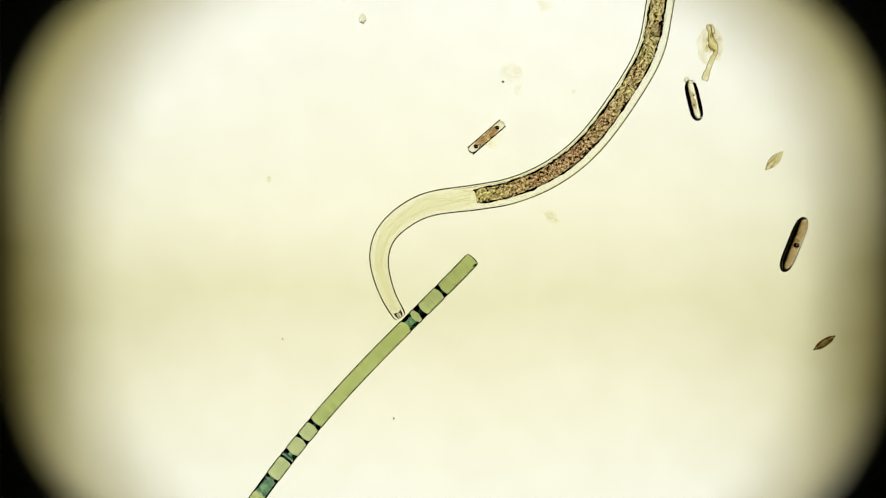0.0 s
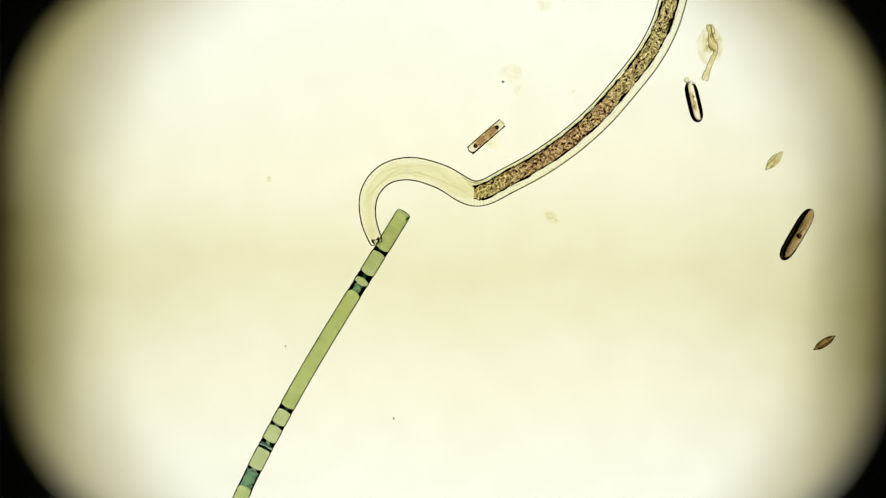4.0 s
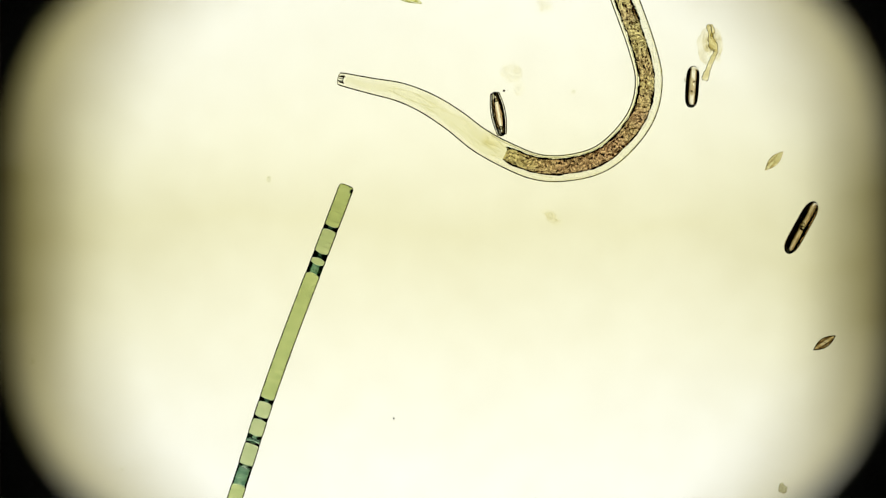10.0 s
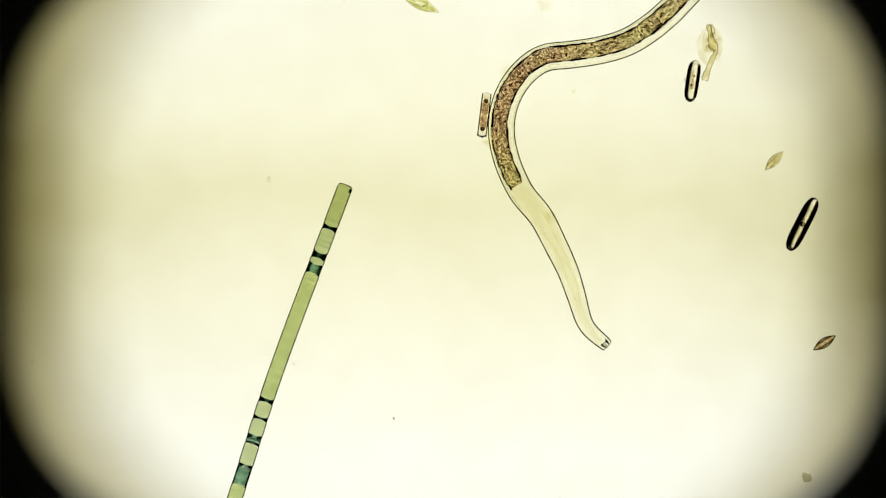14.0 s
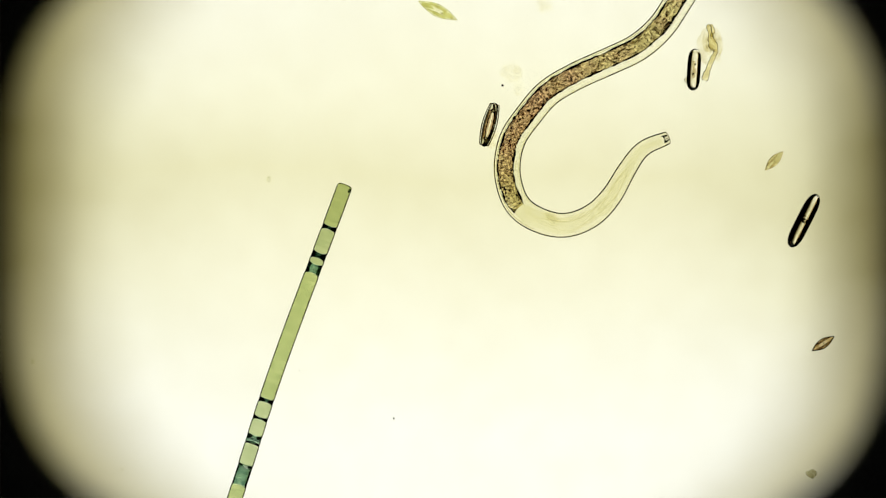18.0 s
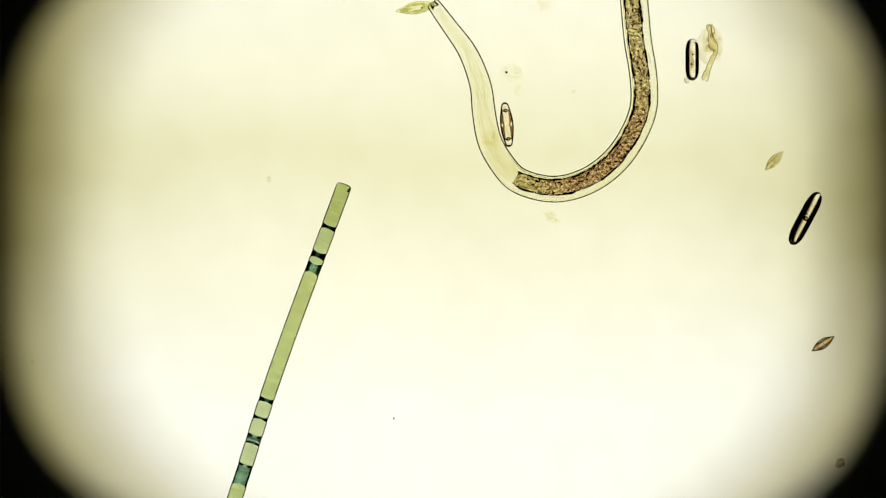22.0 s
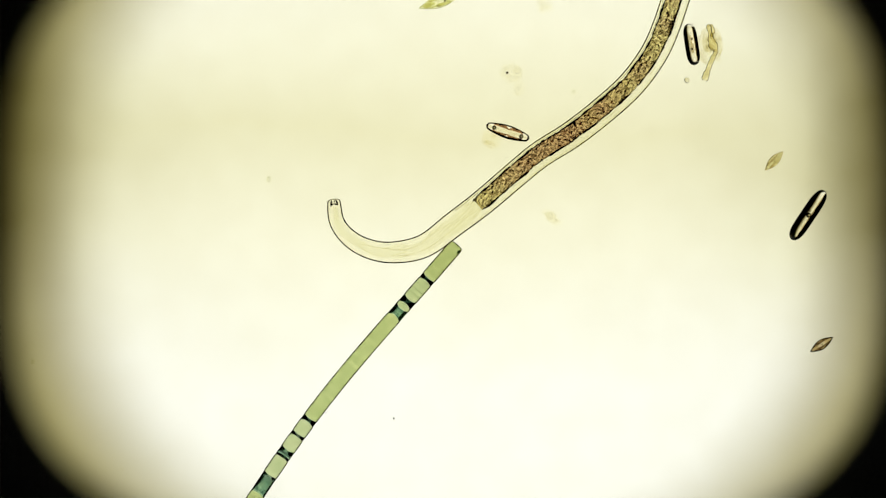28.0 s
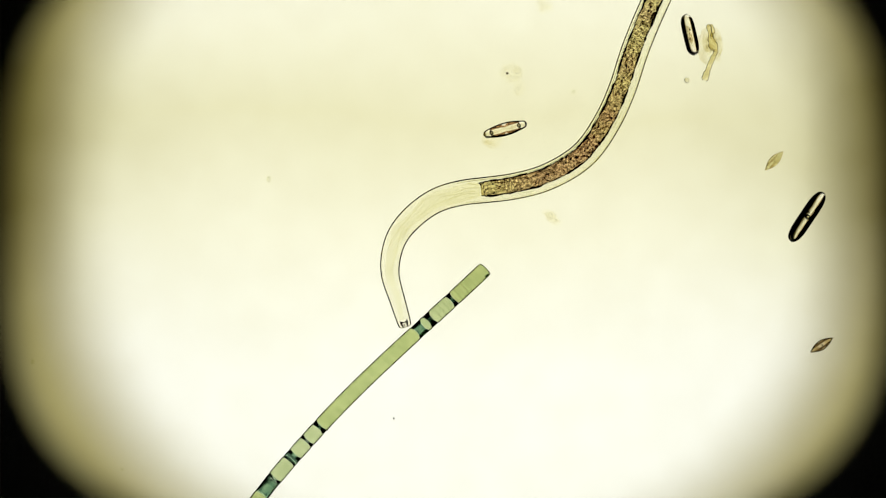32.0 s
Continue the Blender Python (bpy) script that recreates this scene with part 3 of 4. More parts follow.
def boat_diatom(label, length, width, depth, section, mat, plan, plastids, drops, side=None, rims=(), rim_mat=EDGE, plates=(), plastid_mat=None, rim_r=0.72, plate_turn=0.0, plate_mat=SIDE_PLATE, notch=0.0):
    ob = thing("diatom", label, "diatom", "diatoms in the drop")
    part("shell", shell(length, width, depth, plan, section, mat, side), ob, "clear glassy shell")
    for kind, offset in rims:
        # a thin closed rim along the outline of the shell's face
        curve = side if kind == "face" else plan
        us = [-math.cos(math.pi * j / 30) * (0.925 if depth > width else 0.975) for j in range(31)]
        r = rim_r * U
        loop = [(u * length / 2 * U, curve(u)) for u in us] + [(u * length / 2 * U, -curve(u)) for u in us[::-1]]
        bm = bmesh.new()
        rings = []
        flat = [Vector((x, v * (depth if kind == "face" else width) / 2 * U, 0)) for x, v in loop]
        for j in range(len(flat) + 1):
            c = flat[j % len(flat)]
            d = flat[(j + 1) % len(flat)] - flat[j % len(flat) - 1]
            across = Vector((-d.y, d.x, 0)).normalized()
            ring = [c + across * r * math.cos(q) + Vector((0, 0, r * math.sin(q))) for q in (math.pi * k / 3 for k in range(6))]
            rings.append([(p.x, offset * U - p.z, p.y) if kind == "face" else (p.x, p.y, offset * U + p.z) for p in ring])
        skin(bm, rings)
        part("rim", solid("rim", bm, rim_mat), ob, "thin dark rim of the shell")
    for k, (x, y, z, rx, ry, rz) in enumerate(plastids):
        part("plastid", lump((rx, ry, rz), plastid_mat or PLASTID, "plastid", 2, 0.5, k + length), ob, "brown plastid", pose(x * U, y * U, z * U))
    # plates stand for plastids and for the dark edges where the shell bends light
    for y, half_x, half_y, half_z, leaves in plates:
        bm = bmesh.new()
        for leaf in range(leaves):
            z0, z1 = (2 * leaf / leaves - 1) * half_z, (2 * (leaf + 0.97) / leaves - 1) * half_z
            lean = (1 - ((z0 + z1) / 2 / half_z) ** 2) ** 0.5
            rings = []
            for j in range(17):
                u = -math.cos(math.pi * j / 16)
                w = (1 - min(abs(u), 0.999) ** 6) ** 0.5 * (1 - notch * math.exp(-(u / 0.12) ** 2))
                yc, hy = y * w ** 0.5 * (0.72 + 0.28 * lean), half_y * w
                rings.append([(u * half_x * U, v * U, z * w ** 0.6 * U) for v, z in ((yc - hy, z0), (yc + hy, z0), (yc + hy, z1), (yc - hy, z1))])
            skin(bm, rings, (True, True))
        tagged(part("side_plastid", solid("side_plastid", bm, plate_mat), ob, "dark brown plate for a plastid and the refracted shell edge", pose(0, 0, 0, plate_turn)), kind="stuff")
    for k, (x, y, z, r) in enumerate(drops):
        part("oil_drop", lump((r, r, r), OIL, "oil_drop", 2, 0.0, k), ob, "round dark-rimmed oil drop", pose(x * U, y * U, z * U))
    return ob


pushed = boat_diatom("narrow boat-shaped diatom with brown plastids, pushed about by the worm", 80, 17, 21, 3.0, SILICA_THIN, box_plan,
                     [], [(-25, 0, 0, 3.8), (25, 0, 0, 3.8)], lens_plan, (("face", 7.4), ("face", -7.4)), SHELL_EDGE, ((6.9, 27, 1.9, 5.4, 3), (-6.9, 27, 1.9, 5.4, 3)), rim_r=1.1, plate_turn=90, plate_mat=ROSE, notch=0.5)
drifting = boat_diatom("dark-edged oval diatom with a bright middle", 74, 24, 20, 2.0, SILICA, rod_plan,
                       [(-6, 0, 0, 10, 3, 2), (9, 1, 0, 8, 2.5, 2)], [(-8, 1.5, 4, 2.0), (9, -1, 4, 1.8)], box_plan, plates=((8.4, 31, 2.7, 7, 5), (-8.4, 31, 2.7, 7, 5)))
large = boat_diatom("large dark-edged rod-shaped diatom with a bright middle", 104, 27, 26, 2.0, SILICA, rod_plan,
                    [], [(0, 0, 4, 4.6), (8, 2, 4, 2.0)], rod_plan, plates=((8.2, 48, 3.6, 9.2, 5), (-8.2, 48, 3.6, 9.2, 5)))
sallow = boat_diatom("small sallow spindle-shaped diatom with a grainy shell", 46, 16, 10, 2.0, SALLOW, leaf_plan,
                     [(-1, 3.2, 0, 13, 1.6, 2), (-1, -3.2, 0, 13, 1.6, 2)], [], None, (("plan", 0.0),), HORNY, plastid_mat=HORNY)
brown = boat_diatom("small brown spindle-shaped diatom with a dark rim", 46, 16, 12, 2.0, HORNY, leaf_plan,
                    [(-13, 0, 0, 6, 2.6, 3), (13, 0, 0, 6, 2.6, 3)], [(1, 0, 2, 1.6)], None, (("plan", 0.0),), RIM, ((4.6, 17, 1.7, 3.6, 3), (-4.6, 17, 1.7, 3.6, 3)), rim_r=0.95)
floating = boat_diatom("pale green spindle-shaped diatom with a clear middle", 76, 21, 14, 2.0, FROND, leaf_plan,
                       [(-20, 0, 0, 11, 4.2, 3), (20, 0, 0, 11, 4.2, 3), (-2, 5.6, 0, 19, 2.6, 3), (2, -5.6, 0, 19, 2.6, 3)], [(9, -2, 2, 1.8)], None, (("plan", 0.0),), OLIVE, plastid_mat=OLIVE)


def place(ob, x, y, z, turn, roll=0.0):
    ob.matrix_basis = pose(*spot(x, y, z), 0, 0, turn) @ pose(0, 0, 0, roll)


place(sallow, 1370, 285, 0.006, 46)


def build_debris():
    ob = thing("amber_shred", "torn amber shred of plant matter with a thin stalk", "debris", at=Matrix.Translation(spot(1258, 92)))
    def bit(name, pts, radii, mat, label):
        bm = bmesh.new()
        rings = []
        fine = np.linspace(0, len(pts) - 1, 4 * len(pts))
        rs = np.interp(fine, range(len(pts)), radii)
        xs = [np.interp(f, range(len(pts)), [q[0] for q in pts]) + 1.2 * noise.noise(Vector((f * 1.3, 5.0, pts[0][0]))) for f in fine]
        ys = [np.interp(f, range(len(pts)), [q[1] for q in pts]) for f in fine]
        radii = [r * (1 + 0.45 * noise.noise(Vector((f * 2.1, pts[0][1], 1.0)))) * (0.55 if i in (0, len(fine) - 1) else 1) for i, (f, r) in enumerate(zip(fine, rs))]
        pts = list(zip(xs, ys))
        for k, ((x, y), r) in enumerate(zip(pts, radii)):
            a = pts[max(0, k - 1)]
            b = pts[min(len(pts) - 1, k + 1)]
            d = Vector((b[0] - a[0], a[1] - b[1], 0)).normalized()
            side = Vector((-d.y, d.x, 0))
            c = Vector(((x - 1258), (92 - y), 4.0))
            rings.append([(c + side * r * math.cos(q) * (1 + 0.2 * noise.noise(Vector((k * 0.9, q, 0)))) + Vector((0, 0, 1)) * r * 0.5 * math.sin(q)) * U for q in (2 * math.pi * i / 14 for i in range(14))])
        skin(bm, rings, (True, True))
        piece = part(name, solid(name, bm, mat), ob, label)
        for corner in (0, 7):
            bm = bmesh.new()
            skin(bm, [[Vector(ring[corner]) + Vector((0.5 * U * math.cos(q), 0.5 * U * math.sin(q), 0.3 * U * math.sin(2 * q))) for q in (math.pi * i / 3 for i in range(6))] for ring in rings], (True, True))
            part("edge", solid("edge", bm, EDGE), piece, "thin dark edge")
    bit("stalk", [(1246, 143), (1251, 128), (1257, 112), (1264, 98), (1267, 88)], [6.2, 4.8, 3.9, 3.5, 4.0], AMBER, "hollow amber stalk")
    bit("stalk", [(1268, 90), (1262, 82), (1258, 70), (1256, 58), (1253, 44)], [4.2, 7.8, 5.4, 3.0, 3.6], AMBER, "knotted upper stalk")
    bit("branch", [(1258, 66), (1262, 56), (1259, 44)], [2.6, 2.6, 1.8], AMBER, "short side branch")
    bm = bmesh.new()
    for k, (x, y, rx, ry) in enumerate(((0, 12, 23, 31), (5, 11, 17, 24), (-4, 18, 13, 18))):
        blob(bm, (x * U, y * U, (2.0 + 0.7 * k) * U), (rx * U, ry * U, 1.0 * U), 3, 0.4, k * 3.0)
    bm.normal_update()
    bmesh.ops.delete(bm, geom=[f for f in bm.faces if f.normal.z <= 0], context="FACES")
    part("slime", solid("slime", bm, SLIME), ob, "thin yellowish slime")


build_debris()


def slime(x, y, radii, seed, layers=3, mat=HAZE):
    """A thin smear that fades towards its rim: thin layers, one within the other."""
    bm = bmesh.new()
    for k in range(layers):
        size = 1.25 - 0.8 * k / layers
        blob(bm, (0, 0, 0), (radii[0] * U * size, radii[1] * U * size, radii[2] * U * (0.5 + 0.5 * (1 - k / layers))), 3, 0.45, seed + 5 * k)
    bm.normal_update()
    bmesh.ops.delete(bm, geom=[f for f in bm.faces if f.normal.z <= 0], context="FACES")
    ob = new("slime_patch", solid("slime_patch", bm, mat))
    ob.location = spot(x, y, radii[2] * U * 1.2)
    return tagged(ob, "thin yellowish slime patch on the glass", "slime")


def mote(name, label, x, y, radii, mat, category="speck", seed=0, rough=0.4, kind=""):
    ob = new(name, lump(radii, mat, name, 3, rough, seed))
    ob.location = spot(x, y, radii[2] * U)
    return tagged(ob, label, category, kind=kind)


mote("dark_speck", "tiny dark speck lying on the glass", 697, 741, (1.3, 1.7, 1.0), SPECK, seed=1)
grit = mote("dark_speck", "tiny dark speck in a thin slime patch", 890, 145, (2.0, 2.0, 1.5), SPECK, seed=2)
slime(976, 384, (11, 8, 1.0), 3)
slime(968, 376, (7, 5, 1.2), 4)
slime(985, 394, (7, 6, 1.2), 5)
slime(905, 128, (16, 14, 1.0), 6)
slime(918, 152, (8, 14, 1.3), 7)
slime(870, 248, (15, 12, 0.8), 17, 3, STAIN)
mote("clear_mote", "small clear round mote on the glass", 1216, 142, (5, 5, 3), MOTE, "mote", 8, 0.15)
mote("clear_mote", "small clear round mote on the glass", 1015, 163, (4, 4, 2.5), FAINT, "mote", 9, 0.3)
mote("clear_mote", "small clear round mote on the glass", 476, 317, (4, 6, 2), FAINT, "mote", 10, 0.5)
mote("clear_mote", "small clear round mote on the glass", 58, 640, (3.5, 4.5, 2), FAINT, "mote", 11, 0.5)
mote("clear_mote", "small clear round mote on the glass", 216, 831, (3, 3, 2), FAINT, "mote", 12, 0.5)
slime(963, 8, (12, 14, 0.8), 21)
clump = mote("dark_clump", "small dark ragged clump drifting in the water", 1384, 876, (7, 9, 4), CLUMP, "clump", 23, 0.6)
bubble = mote("clear_mote", "small clear mote drifting away through the water", 642, 34, (6, 8, 3), MOTE, "mote", 24, 0.3)
drifter = mote("dark_speck", "tiny dark speck drifting in the water", 520, 640, (1.0, 1.2, 0.9), SPECK, seed=25)


# ---- how things move ----
def worm_rows():
    worm(0.0, "709,562 685,518 671,462 678,424 702,394 752,364 846,349", "905,338 977,307 1042,255 1119,150 1152,86 1169,0")
    worm(0.5, "760,594 751,545 728,500 714,440 722,395 745,362 782,338 828,320", "900,304 1000,265 1083,205 1130,130 1168,50 1180,0")
    worm(1.0, "901,562 865,525 808,494 768,450 758,402 775,347 806,322 826,308", "870,291 951,266 1000,243 1060,205 1112,155 1153,90 1176,41 1186,0")
    worm(1.5, "971,514 900,513 845,492 803,452 782,398 795,348 825,310", "868,283 950,258 1020,230 1080,185 1130,130 1165,70 1184,0")
    worm(1.6, "925,598 905,553 848,515 798,455 779,395 794,346 826,309", "868,283 950,258 1020,230 1080,185 1130,130 1165,70 1184,0")
    worm(1.7, "711,614 772,594 804,533 812,473 809,412 816,362 833,328", "873,307 918,271 997,229 1057,195 1107,151 1149,98 1175,45 1186,0")
    worm(1.8, "650,594 707,594 767,561 800,481 816,405 840,345", "873,307 918,271 997,229 1057,195 1107,151 1149,98 1175,45 1186,0")
    worm(2.0, "588,503 618,518 672,531 733,512 775,467 806,413 842,351", "873,307 918,271 997,229 1057,195 1107,151 1149,98 1175,45 1186,0")
    worm(2.5, "627,334 630,380 648,420 690,455 730,457 795,430 848,380", "900,322 950,270 1000,238 1060,190 1110,150 1150,98 1176,45 1187,0")
    worm(3.0, "664,235 658,300 672,345 695,380 738,407 785,413 840,400 860,386", "918,330 966,276 1004,239 1056,194 1106,145 1147,96 1175,45 1189,0")
    worm(3.2, "788,194 735,230 707,291 723,352 776,390 840,390 866,374", "918,330 966,276 1004,239 1056,194 1106,145 1147,96 1175,45 1189,0")
    worm(3.3, "703,153 723,210 715,283 743,352 800,390 852,386 868,374", "918,330 966,276 1004,239 1056,194 1106,145 1147,96 1175,45 1189,0")
    worm(3.4, "618,202 662,202 703,242 739,312 792,368 846,380 866,371", "920,348 970,305 1012,262 1060,208 1105,152 1150,95 1176,40 1188,0")
    worm(3.5, "677,124 681,160 692,195 714,248 740,302 770,338 820,366 862,368", "920,348 970,305 1012,262 1060,208 1105,152 1150,95 1176,40 1188,0")
    worm(4.0, "668,432 652,385 655,340 682,308 725,298 780,312 842,343", "900,318 960,285 1012,248 1060,205 1108,150 1152,92 1178,40 1190,0")
    worm(4.5, "709,562 685,518 671,462 678,424 702,394 752,364 846,349", "900,304 1000,255 1080,195 1135,125 1175,50 1190,0")
    worm(4.9, "760,596 751,545 728,500 714,440 722,395 745,362 782,338 828,320", "900,304 1000,255 1080,195 1135,125 1175,50 1190,0")
    worm(5.2, "901,562 865,525 808,494 768,450 758,402 775,347 806,322 826,308", "870,283 950,250 1020,222 1085,180 1140,122 1180,60 1202,0")
    worm(5.3, "968,522 900,519 845,497 805,455 784,400 795,350 827,312", "870,283 950,250 1020,222 1085,180 1140,122 1180,60 1202,0")
    worm(5.4, "790,620 830,590 840,533 828,473 818,412 823,362 838,328", "870,285 912,238 970,213 1050,184 1110,150 1160,103 1195,60 1220,0")
    worm(5.5, "750,609 800,610 836,590 849,545 854,500 850,450 847,400 852,338", "870,285 912,238 970,213 1050,184 1110,150 1160,103 1195,60 1220,0")
    worm(6.0, "662,617 662,580 682,548 740,511 790,476 831,422 863,362", "901,297 945,245 1000,211 1074,164 1129,129 1177,74 1203,34 1218,0")
    worm(6.5, "607,582 650,548 700,521 760,485 802,435 856,365", "900,305 952,256 1010,218 1080,180 1130,142 1170,100 1205,50 1222,0")
    worm(7.0, "655,582 700,548 738,503 758,450 782,405 822,355 867,318", "910,288 1000,258 1070,235 1132,196 1175,142 1189,80 1179,0")
    worm(7.5, "624,203 634,248 660,282 705,300 760,308 840,307 908,306", "1000,298 1060,280 1112,243 1148,190 1152,140 1136,75 1099,0")
    worm(8.0, "916,124 868,121 828,138 806,195 817,240 848,285 900,306 925,312", "1000,310 1062,285 1114,250 1145,195 1148,150 1136,91 1088,0")
    worm(8.5, "971,122 918,124 873,146 848,168 835,200 842,245 867,286 910,312 930,316", "1000,313 1060,290 1110,252 1142,200 1147,150 1138,90 1090,0")
    worm(9.0, "1009,128 958,137 908,140 868,160 848,200 855,250 882,295 925,316", "978,312 1037,294 1086,261 1128,213 1142,155 1132,90 1098,0")
    worm(9.5, "766,8 800,48 828,88 844,140 849,200 865,250 888,290 915,310", "960,315 1020,305 1080,270 1125,220 1146,150 1135,90 1104,0")
    worm(10.0, "598,139 655,152 710,164 757,184 803,213 848,248 897,275", "950,296 1000,298 1060,283 1105,247 1138,198 1148,140 1136,85 1106,0")
    worm(10.5, "562,210 620,219 680,227 740,233 792,246 842,262 895,276", "950,284 1000,286 1060,272 1110,240 1142,195 1153,140 1137,80 1108,0")
    worm(11.0, "574,210 605,185 640,176 680,190 739,220 798,257 848,271 886,277", "950,282 1000,282 1060,268 1115,235 1145,190 1156,140 1146,81 1110,0")
    worm(11.5, "622,97 680,140 740,182 800,230 850,264 908,294", "970,306 1022,302 1068,281 1105,245 1128,200 1130,160 1115,100 1093,50 1073,0")
    worm(12.0, "731,90 772,148 805,200 828,249 858,298 898,338 942,355", "985,354 1032,330 1063,290 1072,245 1064,195 1041,131 1033,80 1052,0")
    worm(12.5, "681,292 708,255 740,247 778,262 815,300 858,340 900,362 945,370 965,368", "1005,345 1027,305 1030,250 1020,200 1003,150 996,100 1005,58 1030,22 1052,5 1090,-14")
    worm(13.0, "648,326 700,320 744,333 790,362 840,385 890,391 938,383 968,362", "991,305 988,250 975,200 959,140 970,92 991,53 1032,23 1081,6 1130,-14")
    worm(13.5, "764,368 783,415 812,452 858,477 900,472 938,438 953,390 948,342", "940,300 930,250 921,200 928,145 952,97 1000,55 1060,47 1120,30 1160,8 1190,-12")
    worm(14.0, "1076,613 1038,577 1021,527 1006,482 983,433 957,383 927,347 914,325", "896,281 887,230 895,180 920,136 961,104 1006,98 1060,90 1110,75 1156,46 1191,15 1205,0")
    worm(14.5, "1197,421 1150,414 1100,411 1050,413 1000,409 950,386 912,350 890,322", "881,280 887,235 918,190 960,163 1010,153 1080,145 1130,120 1165,85 1190,40 1200,0")
    worm(16.5, "1053,215 1061,260 1071,310 1061,353 1022,390 980,399 935,383 903,345", "891,300 896,250 918,207 960,168 1015,143 1080,120 1130,95 1168,58 1190,20 1198,0")
    worm(17.0, "1016,217 1036,249 1062,292 1068,331 1045,372 1000,398 955,390 905,350", "895,300 902,250 928,206 973,162 1021,133 1081,108 1134,82 1178,45 1200,5")
    worm(17.5, "1101,204 1083,245 1080,300 1071,340 1045,375 992,398 945,385 908,355", "898,300 902,255 925,207 965,168 1020,135 1080,108 1130,80 1170,42 1190,5")
    worm(18.0, "1184,243 1137,264 1108,303 1082,347 1047,382 998,399 950,388 917,364", "901,325 898,290 908,245 933,208 970,165 1020,135 1080,108 1131,83 1172,46 1196,10")
    worm(18.5, "1163,303 1138,342 1113,378 1072,412 1015,431 962,414 906,369", "890,320 897,270 922,222 962,185 1015,160 1080,137 1130,108 1165,65 1182,0")
    worm(19.0, "969,566 925,545 874,533 838,502 818,450 830,395 855,355 888,325", "951,303 1016,283 1073,262 1119,223 1145,171 1146,125 1135,70 1115,0")
    worm(19.5, "682,540 690,490 696,448 714,410 755,384 800,371 850,365 912,360", "980,349 1042,325 1090,285 1128,230 1136,170 1126,100 1111,0")
    worm(20.0, "681,207 672,251 686,294 716,332 768,356 830,365 870,366 915,363", "980,356 1040,335 1095,295 1130,235 1135,180 1126,100 1130,0")
    worm(20.5, "897,142 858,150 820,182 800,235 813,282 845,325 893,352 922,360", "960,360 1000,352 1050,330 1095,290 1130,235 1139,175 1132,100 1131,0")
    worm(21.0, "938,61 922,108 897,148 863,197 846,250 862,298 897,335 925,350", "970,353 1032,337 1080,305 1115,256 1135,204 1138,150 1130,95 1124,0")
    worm(21.5, "962,46 928,105 895,155 868,200 864,250 878,297 918,332", "970,345 1030,330 1080,297 1118,250 1139,200 1142,150 1133,90 1122,0")
    worm(22.0, "765,4 797,48 828,92 851,152 857,202 868,253 893,295 915,318", "980,335 1040,320 1088,285 1120,240 1139,190 1138,130 1129,75 1122,0")
    worm(22.5, "629,296 648,250 680,210 735,193 792,205 838,232 896,266", "945,293 1000,308 1050,302 1098,275 1138,222 1154,160 1147,100 1128,0")
    worm(22.6, "570,202 642,208 723,216 804,236 860,256 893,267", "945,293 1000,308 1050,302 1098,275 1138,222 1154,160 1147,100 1128,0")
    worm(22.8, "614,339 622,279 668,232 731,211 812,228 888,270", "950,287 1010,289 1074,276 1115,250 1149,197 1157,140 1150,90 1129,0")
    worm(23.0, "660,411 650,375 650,335 680,292 722,261 775,258 830,261 880,272", "950,287 1010,289 1074,276 1115,250 1149,197 1157,140 1150,90 1129,0")
    worm(23.5, "791,494 758,460 728,425 723,380 735,340 765,300 820,277 870,271", "930,273 1000,277 1060,268 1113,237 1150,185 1162,130 1157,80 1140,0")
    worm(24.0, "820,547 801,500 771,451 757,402 763,360 790,312 833,282 868,273", "922,267 1001,266 1062,257 1118,225 1152,177 1165,121 1157,60 1143,0")
    worm(24.2, "913,535 865,489 808,436 778,368 796,312 840,277 866,270", "922,267 1001,266 1062,257 1118,225 1152,177 1165,121 1157,60 1143,0")
    worm(24.3, "768,590 812,558 824,489 808,408 812,345 856,285", "922,267 1001,266 1062,257 1118,225 1152,177 1165,121 1157,60 1143,0")
    worm(24.4, "667,566 731,529 780,448 808,375 853,297", "900,272 970,257 1050,245 1112,210 1155,155 1171,105 1167,50 1157,0")
    worm(24.5, "617,533 660,529 700,513 740,482 768,438 798,375 825,328 853,298", "900,272 970,257 1050,245 1112,210 1155,155 1171,105 1167,50 1157,0")
    worm(25.0, "580,347 607,388 642,415 690,426 740,417 792,388 857,337", "908,299 971,271 1040,248 1098,226 1146,175 1171,115 1167,60 1157,0")
    worm(25.5, "571,264 607,295 640,335 682,367 722,382 770,386 820,377 862,358", "900,325 952,283 1000,248 1060,222 1115,188 1155,140 1178,85 1180,0")
    worm(26.0, "655,425 642,380 646,330 676,298 720,292 780,306 845,327", "900,305 952,270 1000,243 1060,215 1115,180 1155,132 1180,80 1185,0")
    worm(26.5, "806,560 785,505 758,455 750,405 760,365 787,335 834,318", "890,298 950,272 1005,243 1065,208 1118,168 1158,112 1182,55 1191,0")
    worm(27.0, "655,592 695,568 728,532 748,482 768,430 795,385 831,341", "882,297 950,261 1010,233 1070,196 1120,151 1160,97 1182,52 1195,0")
    worm(27.5, "586,573 622,537 662,525 702,503 742,465 780,412 830,345", "882,298 950,260 1010,232 1070,195 1120,150 1160,95 1182,50 1197,0")
    worm(28.0, "591,353 597,395 625,427 668,445 710,446 752,435 802,398 850,362", "909,312 954,275 1011,239 1069,194 1118,149 1158,94 1180,45 1195,0")
    worm(28.5, "556,317 600,307 640,322 680,355 728,390 782,405 830,400 866,386", "910,345 958,300 1010,245 1060,195 1110,145 1150,92 1177,45 1193,0")
